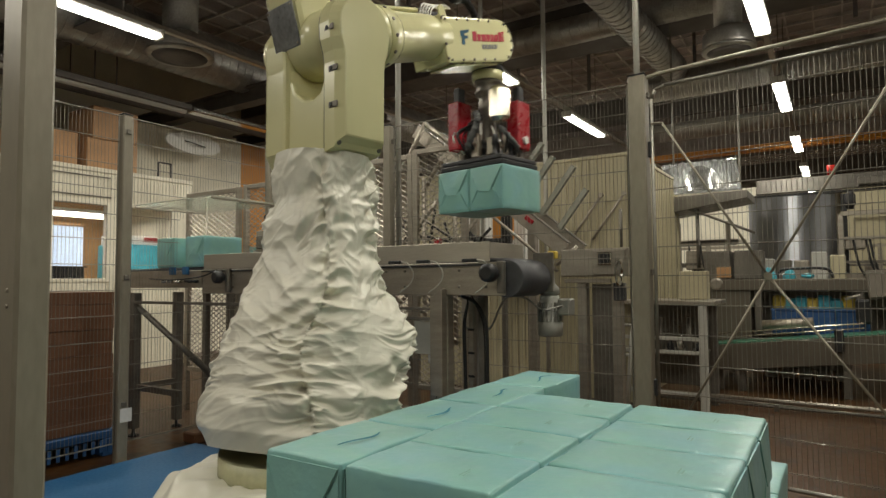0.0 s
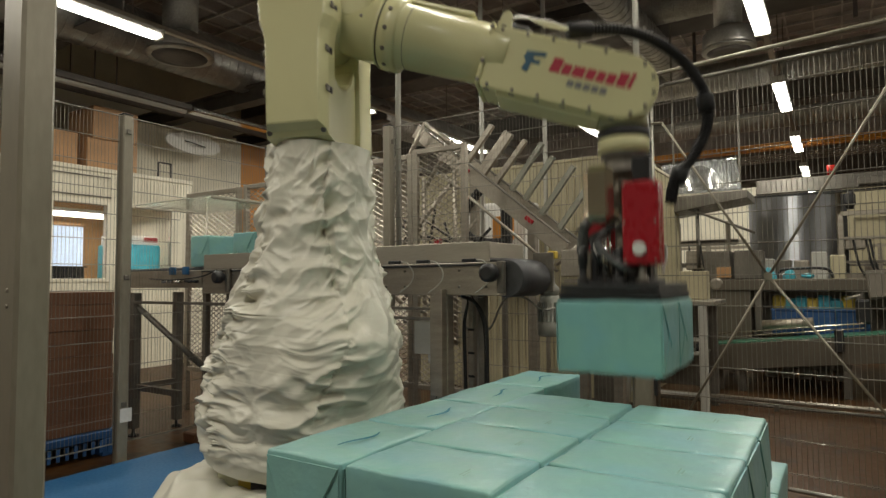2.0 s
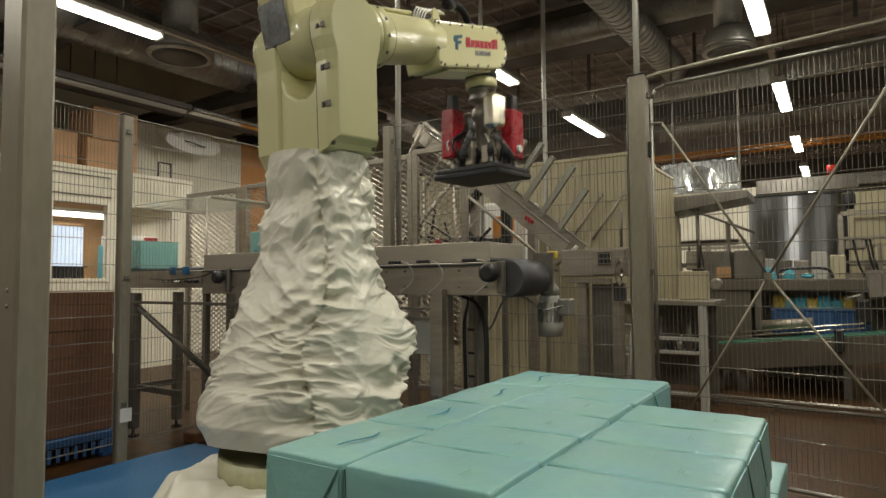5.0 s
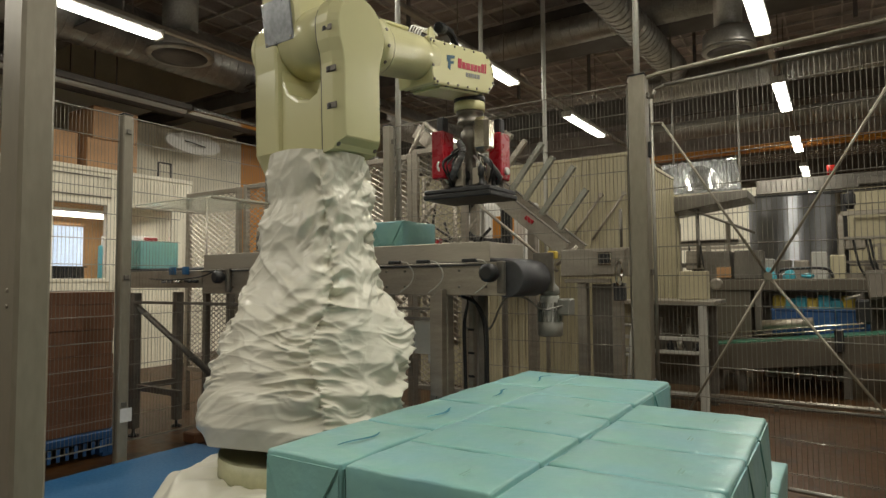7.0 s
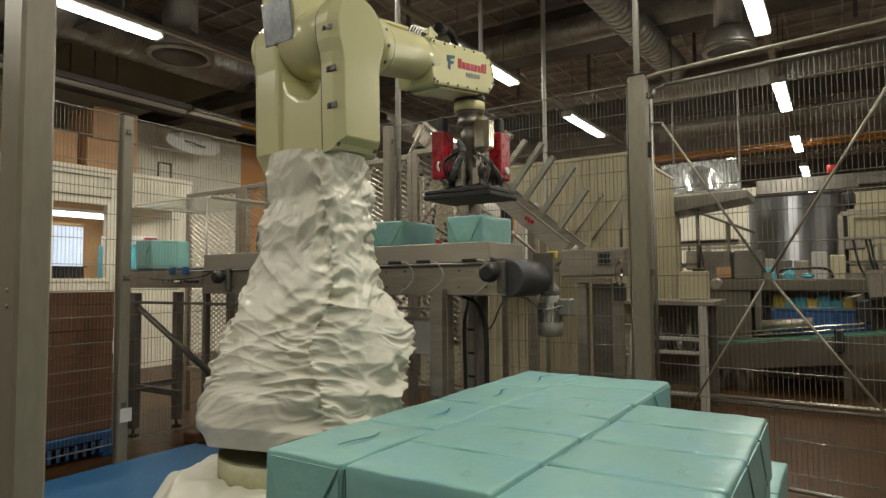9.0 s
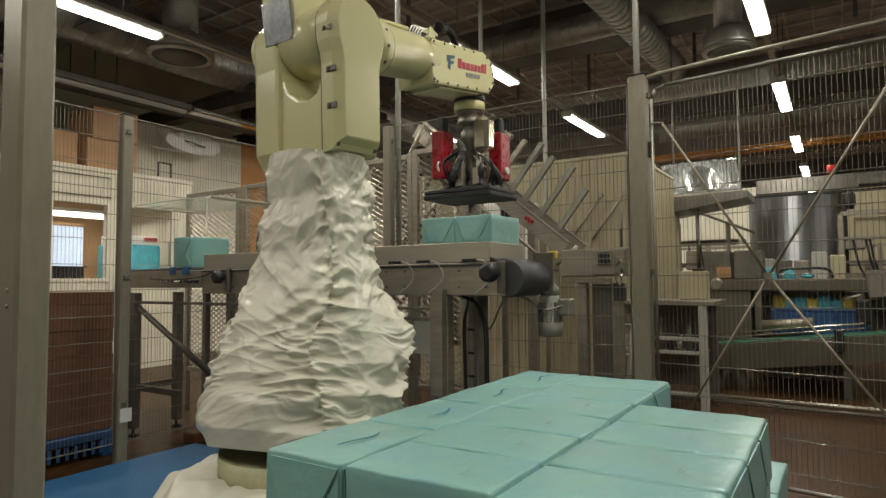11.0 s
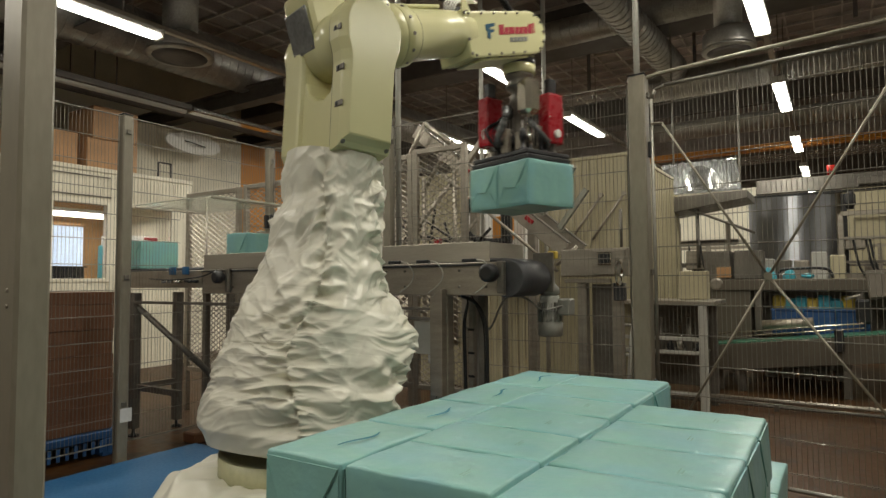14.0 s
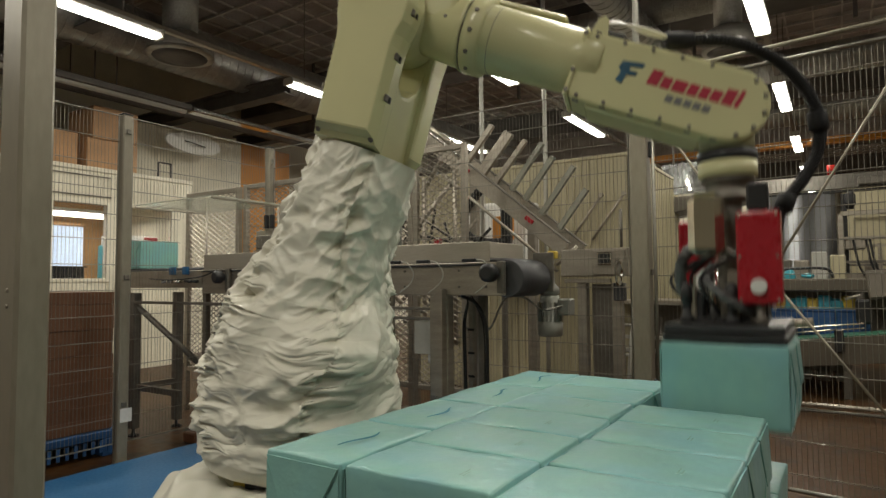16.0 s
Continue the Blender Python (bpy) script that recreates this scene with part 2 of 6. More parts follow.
def pipe(bm, pts, r, seg=8, ribs=0.0):
    """A round pipe along points, its radius wavering by ribs."""
    pts = [Vector(p) for p in pts]
    rings = []
    up = Vector((0.12, 0.2, 1)).normalized()
    for i, p in enumerate(pts):
        d = (pts[min(i + 1, len(pts) - 1)] - pts[max(i - 1, 0)]).normalized()
        s = d.cross(up)
        if s.length < 0.05:
            s = d.cross(Vector((1, 0, 0)))
        s.normalize()
        n = s.cross(d)
        k = r * (1 + (ribs if i % 2 else -ribs))
        rings.append([bm.verts.new(p + (s * math.cos(2 * math.pi * j / seg) + n * math.sin(2 * math.pi * j / seg)) * k) for j in range(seg)])
    for lo, hi in zip(rings, rings[1:]):
        for j in range(seg):
            f = bm.faces.new((lo[j], lo[(j + 1) % seg], hi[(j + 1) % seg], hi[j]))
            f.smooth = not ribs
    bm.faces.new(rings[0][::-1])
    bm.faces.new(rings[-1])
    return bm


def outline(bm, pts, y0, y1, bevel=0.0):
    """A plate cut along (x, z) points and y0..y1 thick."""
    g = bmesh.new()
    f = g.faces.new([g.verts.new((x, y0, z)) for x, z in pts])
    ext = bmesh.ops.extrude_face_region(g, geom=[f])
    bmesh.ops.translate(g, vec=(0, y1 - y0, 0), verts=[v for v in ext["geom"] if isinstance(v, bmesh.types.BMVert)])
    if bevel:
        bmesh.ops.recalc_face_normals(g, faces=g.faces)
        edges = [e for e in g.edges if len(e.link_faces) == 2 and e.calc_face_angle(0) > 0.7]
        bmesh.ops.bevel(g, geom=edges, offset=bevel, segments=2, affect="EDGES", profile=0.6)
    join(bm, g)
    return bm


def solid(x0, x1, y0, y1, z0, z1, bevel=0.0, m=None):
    return box(bmesh.new(), x0, x1, y0, y1, z0, z1, bevel, m)

# ================= the hall =================
X_W, X_E, Y_S, Y_N, Z_C = -8.6, 9.0, -8.0, 27.0, 4.75
tagged(link("floor", solid(X_W - .3, X_E + .3, Y_S - .3, Y_N + .3, -0.12, 0.0), M_FLOOR), "worn tan factory floor with dark scuffs", "floor", kind="structure")
tagged(link("wall_west", solid(X_W - .2, X_W, Y_S, Y_N, 0, Z_C), M_WALL), "white painted panel wall of the hall", "wall", kind="structure")
# next two walls: out of view, added to close the hall for bounce light
tagged(link("wall_east", solid(X_E, X_E + .2, Y_S, Y_N, 0, Z_C), M_WALL), "white painted hall wall, added out of view", "wall", kind="structure")
tagged(link("wall_south", solid(X_W, X_E, Y_S - .2, Y_S, 0, Z_C), M_WALL), "white painted hall wall, added out of view", "wall", kind="structure")
tagged(link("wall_north", solid(X_W, X_E, Y_N, Y_N + .2, 0, Z_C), M_WALL), "white painted hall end wall", "wall", kind="structure")


def ceiling():
    """Dark boards in a raised grid between beams that cross the hall."""
    bm = bmesh.new()
    box(bm, X_W - .2, X_E + .2, Y_S - .2, Y_N + .2, Z_C, Z_C + .15)
    boards = len(bm.faces)
    for i in range(86):
        y = Y_S + .3 + i * .40
        box(bm, X_W, X_E, y, y + .03, Z_C - .04, Z_C)
    for i in range(51):
        x = X_W + .2 + i * .34
        box(bm, x, x + .02, Y_S, Y_N, Z_C - .03, Z_C - .002)
    for f in list(bm.faces)[boards:]:
        f.material_index = 1
    return tagged(link("ceiling", bm, [M_CEIL, M_CEIL_BAR]), "dark boarded ceiling in a square grid", "ceiling", kind="structure")


ceiling()


def ceiling_beam(y, w=.5, h=.55):
    ob = thing("ceiling_beam", pose(0, y, Z_C), "dark painted concrete beam under the ceiling", "beam", "ceiling beams", "structure")
    part("beam_body", solid(X_W, X_E, -w / 2, w / 2, -h, 0, .02), M_CEIL_DK, ob)
    return ob


for beam_y in (2.6, 7.0, 11.6, 16.2, 21.0):
    ceiling_beam(beam_y)


# ---- tube lights on their rails ----
def tube_light_fixture():
    ob = thing("tube_light_fixture", pose(0, 0, -20), "lit white fluorescent tube light under a steel rail", "ceiling light", "tube lights in rows")
    part("housing", solid(-.075, .075, 0, 1.56, 0, .05, .012), M_WHITE, ob)
    part("diffuser", solid(-.07, .07, .02, 1.54, -.032, -.002, .012), M_TUBE, ob, "glowing white diffuser")
    for y in (-.012, 1.572):
        part("end_cap", solid(-.078, .078, y - .012, y + .012, -.036, .052, .005), M_GREYPLAST, ob)
    for y in (.25, 1.3):
        part("hanger", rod(bmesh.new(), (0, y, .05), (0, y, Z_C - TUBE_Z - .02), .006), M_STEEL_DK, ob)
    return ob


FIXTURE = tube_light_fixture()
for row_x, row_y in TUBES:
    copy_thing(FIXTURE, pose(row_x, row_y, TUBE_Z))
copy_thing(FIXTURE, pose(-7.5, 2.35, 2.02))
for o in (*FIXTURE.children_recursive, FIXTURE):
    bpy.data.objects.remove(o)
for row_x in TUBE_ROWS.values():
    ob = thing("light_rail", pose(row_x, 0, TUBE_Z + .06), "thin grey steel rail that carries the tube lights", "rail", "light rails", "structure")
    part("rail", solid(-.03, .03, Y_S + .1, Y_N - .1, 0, .05, .005), M_STEEL, ob)


# ---- round ducts ----
def duct(a, b, r, label):
    a, b = Vector(a), Vector(b)
    ob = thing("air_duct", Matrix.Identity(4), label, "duct", "ventilation ducts")
    n = max(8, int((b - a).length / .12))
    bm = bmesh.new()
    pipe(bm, [a.lerp(b, i / n) for i in range(n + 1)], r, 20)
    part("duct_pipe", bm, M_DUCT, ob)
    bm = bmesh.new()
    d = (b - a).normalized()
    for i in range(1, n):
        lathe(bm, [(-.006, r + .001), (0, r + .008), (.006, r + .001)], a.lerp(b, i / n), d, 20)
    tagged(part("spiral_seam", bm, M_DUCT, ob), kind="stuff")
    return ob


# ================= safety fence =================
FENCE_H = 2.1
FENCE_X, FENCE_Y = -2.645, 2.31


def fence_post(x, y, h=FENCE_H, w=.06, turn=0, label="grey steel safety fence post bolted to the floor"):
    ob = thing("fence_post", pose(x, y, 0, 0, 0, turn), label, "post", "fence posts")
    part("tube", solid(-w / 2, w / 2, -w / 2, w / 2, .008, h, .006), M_POST, ob)
    part("foot_plate", solid(-w, w, -w * .9, w * .9, 0, .008, .002), M_POST, ob)
    part("cap", solid(-w / 2 - .002, w / 2 + .002, -w / 2 - .002, w / 2 + .002, h, h + .006, .002), M_DARK, ob)
    for z in (.35, 1.1, h - .12):
        for x0 in (w / 2, -w / 2 - .012):
            part("clamp", solid(x0, x0 + .012, -.015, .015, z, z + .03, .003), M_STEEL_DK, ob)
    return ob


def mesh_panel(x0, y0, x1, y1, z0=.14, z1=FENCE_H - .01, openings=(), pitch=.0205, rows=.145, label="grey wire mesh panel of the safety fence"):
    """A welded wire panel: fine upright wires, wider cross wires and a border wire; openings are (from, to, bottom, top) along it."""
    d = Vector((x1 - x0, y1 - y0, 0))
    length = d.length
    ob = thing("mesh_fence", Matrix.Translation((x0, y0, 0)) @ pose(0, 0, 0, 0, 0, math.degrees(math.atan2(d.y, d.x))), label, "fence", "mesh fences")
    bm = bmesh.new()

    def clear(s, a, b):
        """The spans of an upright wire at s that no opening cuts."""
        spans = [(a, b)]
        for o0, o1, p0, p1 in openings:
            if o0 < s < o1:
                spans = [q for lo, hi in spans for q in ((lo, min(hi, p0)), (max(lo, p1), hi)) if q[1] - q[0] > .01]
        return spans

    n = int(length / pitch)
    for i in range(n + 1):
        s = i * length / n
        for a, b in clear(s, z0, z1):
            rod(bm, (s, 0, a), (s, 0, b), .0012, 4, caps=False)
    tagged(part("wire_mesh", bm, M_WIRE, ob), kind="stuff")
    k = int((z1 - z0) / rows)
    for j in range(k + 1):
        z = z0 + j * (z1 - z0) / k
        spans = [(0, length)]
        for o0, o1, p0, p1 in openings:
            if p0 < z < p1:
                spans = [q for lo, hi in spans for q in ((lo, min(hi, o0)), (max(lo, o1), hi)) if q[1] - q[0] > .01]
        for a, b in spans:
            part("cross_wire", rod(bmesh.new(), (a, -.004, z), (b, -.004, z), .0024 if 0 < j < k else .004, 5), M_WIRE, ob)
    for s in (.004, length - .004):
        for a, b in clear(s, z0, z1):
            part("border_wire", rod(bmesh.new(), (s, 0, a), (s, 0, b), .0045, 6), M_WIRE, ob)
    return ob


fence_post(FENCE_X, 1.19, label="grey steel fence post with a white sticker near its foot")
fence_post(FENCE_X, FENCE_Y, w=.055)
fence_post(-1.50, FENCE_Y, w=.06)
fence_post(.125, FENCE_Y, h=FENCE_H + .02, w=.085, label="stout grey steel gate post of the safety fence")
mesh_panel(FENCE_X, -.30, FENCE_X, 1.15)
mesh_panel(FENCE_X, 1.23, FENCE_X, 2.27, openings=((.33, .88, .98, 1.5),))
mesh_panel(FENCE_X + .04, FENCE_Y, -1.54, FENCE_Y)
mesh_panel(-1.46, FENCE_Y, .07, FENCE_Y)
sticker = thing("post_sticker", pose(FENCE_X + .031, 1.205, .30), "small white square sticker on the fence post", "sticker")
part("label_sheet", solid(0, .002, -.035, .035, -.04, .04), M_WHITE, sticker)


def near_post():
    """The stout post at the cell's opening, close to the camera."""
    c = Vector((-.63, -.163))
    ob = thing("gate_post", pose(c.x, c.y, 0, 0, 0, 0), "stout smooth grey painted post at the cell opening", "post", "fence posts")
    part("tube", solid(-.075, .030, -.0375, .0375, .01, 2.6, .008), M_POST, ob)
    part("foot_plate", solid(-.1, .1, -.1, .1, 0, .01, .003), M_POST, ob)
    for z in (1.03, 1.066):
        part("screw_head", lathe(bmesh.new(), [(0, .005), (.004, .004)], (-.01, -.0375, z), (0, -1, 0), 10), M_STEEL, ob)
    return ob


near_post()


def gate():
    """The wire gate, ajar, with a round tube frame and crossed stay rods."""
    ob = thing("mesh_gate", Matrix.Translation((.185, 2.33, 0)) @ pose(0, 0, 0, 0, 0, -7), "grey wire mesh gate with crossed stay rods, slightly ajar", "gate", kind="")
    w, z0, z1 = 1.42, .16, 2.06
    bm = bmesh.new()
    rect = [(0, 0, z0), (0, 0, z1 - .06), (.02, 0, z1 - .015), (.07, 0, z1), (w, 0, z1), (w, 0, z0), (0, 0, z0)]
    for a, b in zip(rect, rect[1:]):
        rod(bm, a, b, .010, 8)
    part("gate_frame", bm, M_WIRE, ob)
    top = bmesh.new()
    pipe(top, [(-.06, -.01, z1 - .02), (-.055, -.01, z1 + .02), (-.03, -.01, z1 + .05), (.03, -.01, z1 + .06), (.4, -.01, z1 + .065), (w, -.01, z1 + .07)], .011, 8)
    part("top_rail", top, M_POST, ob)
    bm = bmesh.new()
    n = int(w / .0205)
    for i in range(1, n):
        rod(bm, (i * w / n, 0, z0), (i * w / n, 0, z1), .0012, 4, caps=False)
    tagged(part("wire_mesh", bm, M_WIRE, ob), kind="stuff")
    for j in range(13):
        z = .23 + j * .1445
        part("cross_wire", rod(bmesh.new(), (0, -.004, z), (w, -.004, z), .0024, 5), M_WIRE, ob)
    mid = (.515, -.015, 1.09)
    for e in ((.06, -.015, 1.86), (1.0, -.015, 1.90), (.10, -.015, .36), (1.06, -.015, .34)):
        part("stay_rod", rod(bmesh.new(), mid, e, .0058, 8), M_POST, ob)
    part("stay_rod", rod(bmesh.new(), (0, -.015, 1.87), (.06, -.015, 1.865), .0058, 8), M_POST, ob)
    bm = lathe(bmesh.new(), [(-.006, .018), (.006, .018)], (mid[0], -.022, mid[2]), (0, 1, 0), 12)
    part("stay_boss", bm, M_POST, ob)
    for z in (.5, 1.7):
        part("hinge", solid(-.03, .0, -.02, .02, z, z + .08, .004), M_DARK, ob)
    return ob


gate()

# ---- thin poles that hang from the ceiling behind the fence ----
for px, py, pr in ((-1.49, 2.40, .018), (-1.52, 3.6, .018), (-1.38, 4.6, .022), (.10, 2.39, .016)):
    ob = thing("ceiling_pole", pose(px, py, 0), "thin pale steel pole from the fence up to the ceiling", "pole", "ceiling poles")
    part("pole", rod(bmesh.new(), (0, 0, 1.3 if py < 2.5 else 0), (0, 0, Z_C), pr, 10), M_GREYPLAST, ob)
    part("ceiling_flange", lathe(bmesh.new(), [(0, pr * 2.4), (.012, pr * 2.4)], (0, 0, Z_C - .06), (0, 0, 1), 12), M_GREYPLAST, ob)

# ---- blue plastic floor plate round the robot ----
ob = thing("blue_floor_plate", pose(0, 0, 0), "smooth blue plastic plate on the floor round the robot", "floor plate")
part("plate", solid(-2.56, -.02, -.6, 1.64, .001, .05, .008), M_BLUE, ob)


# ================= the palletising robot =================
FOOT = Vector((-.568, .621, 0))
J1 = Vector((-.636, .615, 0))
A1, H2, L2, L3, TOOL = .160, .899, 1.045, 1.036, .618
ROBOT = thing("robot_arm", pose(FOOT.x, FOOT.y, 0), "cream enamelled palletising robot in a crumpled white protective jacket", "robot")


def bolts(bm, places, axis, r=.008, h=.005):
    for p in places:
        lathe(bm, [(0, r), (h * .8, r), (h, r * .7)], p, axis, 8)
    return bm


def robot_base():
    bm = bmesh.new()
    lathe(bm, [(0, .34), (.05, .34), (.06, .27), (.30, .25), (.34, .235), (.40, .235)], (0, 0, .05), (0, 0, 1), 40)
    base = part("base", bm, M_CREAM_DK, ROBOT)
    return base


def waist_ring():
    """The ring that turns with the arm, with a yellow and black warning patch."""
    ring = part("waist_ring", lathe(bmesh.new(), [(0, .245), (.085, .245)], (0, 0, .45), (0, 0, 1), 40), M_CREAM_DK, ROBOT)

    def patch(name, t0, t1, r, m):
        bm = bmesh.new()
        n = 8
        for i in range(n):
            a, b = math.radians(t0 + (t1 - t0) * i / n), math.radians(t0 + (t1 - t0) * (i + 1) / n)
            bm.faces.new([bm.verts.new((math.cos(t) * r, math.sin(t) * r, z)) for t, z in ((a, .455), (b, .455), (b, .532), (a, .532))])
        part(name, bm, m, ring)
    patch("yellow_patch", -108, -46, .2465, M_YELLOW)
    patch("black_patch", -97, -58, .248, M_BLACK)
    return ring


robot_base()
WAIST = waist_ring()


SEAMS = (-2.2, -.95, .62, 2.3)
JACKET_H = .98
JACKET_R = ((0, .282), (.06, .320), (.14, .331), (.22, .330), (.30, .322), (.365, .314), (.43, .308), (.49, .298), (.56, .274), (.63, .240), (.72, .212), (.87, .186), (1.0, .176))
JACKET_N = 20


def ridge(x, y, z, sharp=2.4):
    return 1 - sharp * abs(noise.noise(Vector((x, y, z))))


def fold_height(theta, s, seed):
    """Relief of the gathered cloth: puckers along upright seams, folds that fan out from them, slack panels between."""
    x, y = math.cos(theta), math.sin(theta)
    w = noise.noise(Vector((x * 1.0 + seed, y * 1.0, s * 2.2)))
    f = noise.noise(Vector((x * 1.5 + 1, y * 1.5 + 7, s * 3.5)))
    wave = .03 * noise.noise(Vector((x * 2 + 3, y * 2, s * 5)))
    u, k = min(((math.atan2(math.sin(theta - a + .12 * math.sin(s * 9 + a)), math.cos(theta - a + .12 * math.sin(s * 9 + a))), n) for n, a in enumerate(SEAMS)), key=lambda e: abs(e[0]))
    side = 1 if u > 0 else 2
    d = abs(u)
    near = math.exp(-(d / .13) ** 2)
    fan = max(0.0, 1 - d / .63) ** .8
    v = s - .085 * u + wave
    pucker = ridge(d * 3.5, k * 7.1 + side * 3.3, (v + side * .012) * 31)
    fold = ridge(d * 1.5, k * 5.7 + side * 9.1, (v + .03 * f - .10 * d * math.sin(k * 2 + s * 8)) * 14.5 + .6 * d, 2.9)
    fine = ridge(d * 2.4 + 4, k * 3.1 + side * 6.3, (v - .12 * d * (1 if f > 0 else -1) * min(1, abs(f) * 6)) * 24, 2.7)
    big = ridge(x * .8, y * .8 + seed, (s - .05 * math.sin(theta + .9) + wave) * 7.5 + w * .7)
    # crumpled facets between the folds, drawn out sideways
    q = Vector((x * .75 + .4 * w, y * .75 + .3 * f, (s - .10 * math.sin(theta * 2 + s * 5) + .05 * w) * 6.5))
    near_by = noise.voronoi(q)[0]
    crease = min(1.0, (near_by[1] - near_by[0]) * 2.2)
    q2 = Vector((x * 1.6 + .5 * f, y * 1.6 + .4 * w, (s + .07 * math.sin(theta * 3 - s * 7)) * 15.0))
    close_by = noise.voronoi(q2)[0]
    small = min(1.0, (close_by[1] - close_by[0]) * 2.0)
    crumple = .013 * (.5 - crease) * (.8 + .5 * w) + .0030 * (.5 - small)
    return crumple + .010 * big + .026 * fan * fold * (.75 + .6 * f) + .014 * fan * fine * (.7 - .7 * f) + .012 * near * pucker - .012 * near + .012 * w + .010 * f - .020


def crumpled_cloth(cols, rows):
    """The jacket's cloth as rows of points round an upright axis."""
    out = []
    for k in range(rows + 1):
        s = k / rows
        r0 = float(np.interp(s, [a for a, _ in JACKET_R], [b for _, b in JACKET_R]))
        amp = .45 + .75 * min(1, s * 7) * min(1, (1 - s) * 8)
        row = []
        for j in range(cols):
            t = 2 * math.pi * j / cols
            off = (t + .72 + math.pi) % (2 * math.pi) - math.pi
            swell = .048 * math.exp(-(off / .55) ** 2 - ((s - .47) / .12) ** 2)
            r = r0 + swell + fold_height(t, s * 1.12, 3.7) * amp
            row.append((r * math.cos(t), r * math.sin(t), s * JACKET_H))
        out.append(row)
    return out


def jacket_line(head, lean, er, ez):
    """The jacket's middle line, in the robot's space: from the waist past the shoulder up to the elbow."""
    turn = Matrix.Rotation(head, 3, "Z")
    axis = J1 - FOOT
    low = Vector((0, 0, .515))
    mid = axis + turn @ Vector((.12, -.03, .93))
    top = axis + turn @ Vector((er - .425 * math.sin(lean), -.025, ez - .425 * math.cos(lean)))
    return spline([low, mid, top], JACKET_N // 2)


def jacket_poses(head, lean, er, ez):
    """Poses of the jacket's rings along its line, each upright to the line and turned with the arm."""
    line = jacket_line(head, lean, er, ez)
    out = []
    for i, q in enumerate(line):
        d = (line[min(i + 1, JACKET_N)] - line[max(i - 1, 0)]).normalized()
        tilt = Vector((0, 0, 1)).rotation_difference(d).to_matrix().to_4x4()
        out.append(Matrix.Translation(q) @ tilt @ Matrix.Rotation(head, 4, "Z"))
    return out


def jacket_sections():
    """The settled cloth, bent along the arm where it waits over the conveyor and cut into rings that overlap a little inside."""
    cols, rows = 420, 320
    p = crumpled_cloth(cols, rows)
    rest = jacket_poses(*REST)
    step = rows // JACKET_N
    out = []

    def bent(k, tuck):
        """One row of the cloth on the bent line, in the space of the ring that it is cut to."""
        row = []
        for x, y, z in p[k]:
            f = max(0.0, min(JACKET_N - 1e-4, z / JACKET_H * JACKET_N))
            i = int(f)
            r = 1 - tuck / math.hypot(x, y)
            lo, hi = rest[i], rest[i + 1]
            v = Vector((x * r, y * r, 0))
            row.append((lo @ v).lerp(hi @ v, f - i))
        return row
    for i in range(JACKET_N):
        back = rest[i].inverted()
        levels = [(k, 0.0) for k in range(i * step, (i + 1) * step + 1)]
        if i < JACKET_N - 1:
            levels += [((i + 1) * step + j, .0006 + .0003 * j) for j in range(1, 9)]
        vs, fs = [], []
        for k, tuck in levels:
            vs += [back @ v for v in bent(k, tuck)]
        for a in range(len(levels) - 1):
            for j in range(cols):
                j2 = (j + 1) % cols
                fs.append((a * cols + j, a * cols + j2, (a + 1) * cols + j2, (a + 1) * cols + j))
        me = bpy.data.meshes.new("jacket_section")
        me.from_pydata(vs, [], fs)
        me.materials.append(M_CLOTH)
        me.shade_smooth()
        ob = new("jacket_section", me)
        ob.parent = ROBOT
        ob["label"] = "crumpled white cloth"
        out.append(ob)
    return out


REST = (math.radians(86.6), -.021, .138, 1.944)
JACKET = jacket_sections()


def skirt():
    """The second cover, slumped over the foot of the robot."""
    bm = bmesh.new()
    rows, cols = 40, 140
    rings = []
    for k in range(rows + 1):
        f = k / rows
        ring = []
        for j in range(cols):
            t = 2 * math.pi * j / cols
            r = .245 + .31 * f ** .65 + .10 * f * (noise.noise(Vector((math.cos(t) * 1.2, math.sin(t) * 1.2, 4))))
            z = .425 * (1 - f ** 1.7) + .052 + .04 * math.sin(f * math.pi) * (1 + noise.noise(Vector((math.cos(t) * 2, math.sin(t) * 2, f * 3))))
            r += .03 * noise.noise(Vector((math.cos(t) * 4, math.sin(t) * 4, f * 5))) * min(1, f * 4)
            z += .02 * noise.noise(Vector((math.cos(t) * 5, math.sin(t) * 5, f * 7 + 8))) * min(1, (1 - f) * 5)
            ring.append(bm.verts.new((r * math.cos(t), r * math.sin(t), max(.052, z))))
        rings.append(ring)
    for lo, hi in zip(rings, rings[1:]):
        for j in range(cols):
            bm.faces.new((lo[j], lo[(j + 1) % cols], hi[(j + 1) % cols], hi[j]))
    return part("foot_cover", bm, M_CLOTH, ROBOT, "white cloth slumped over the robot foot", smooth=True)


skirt()


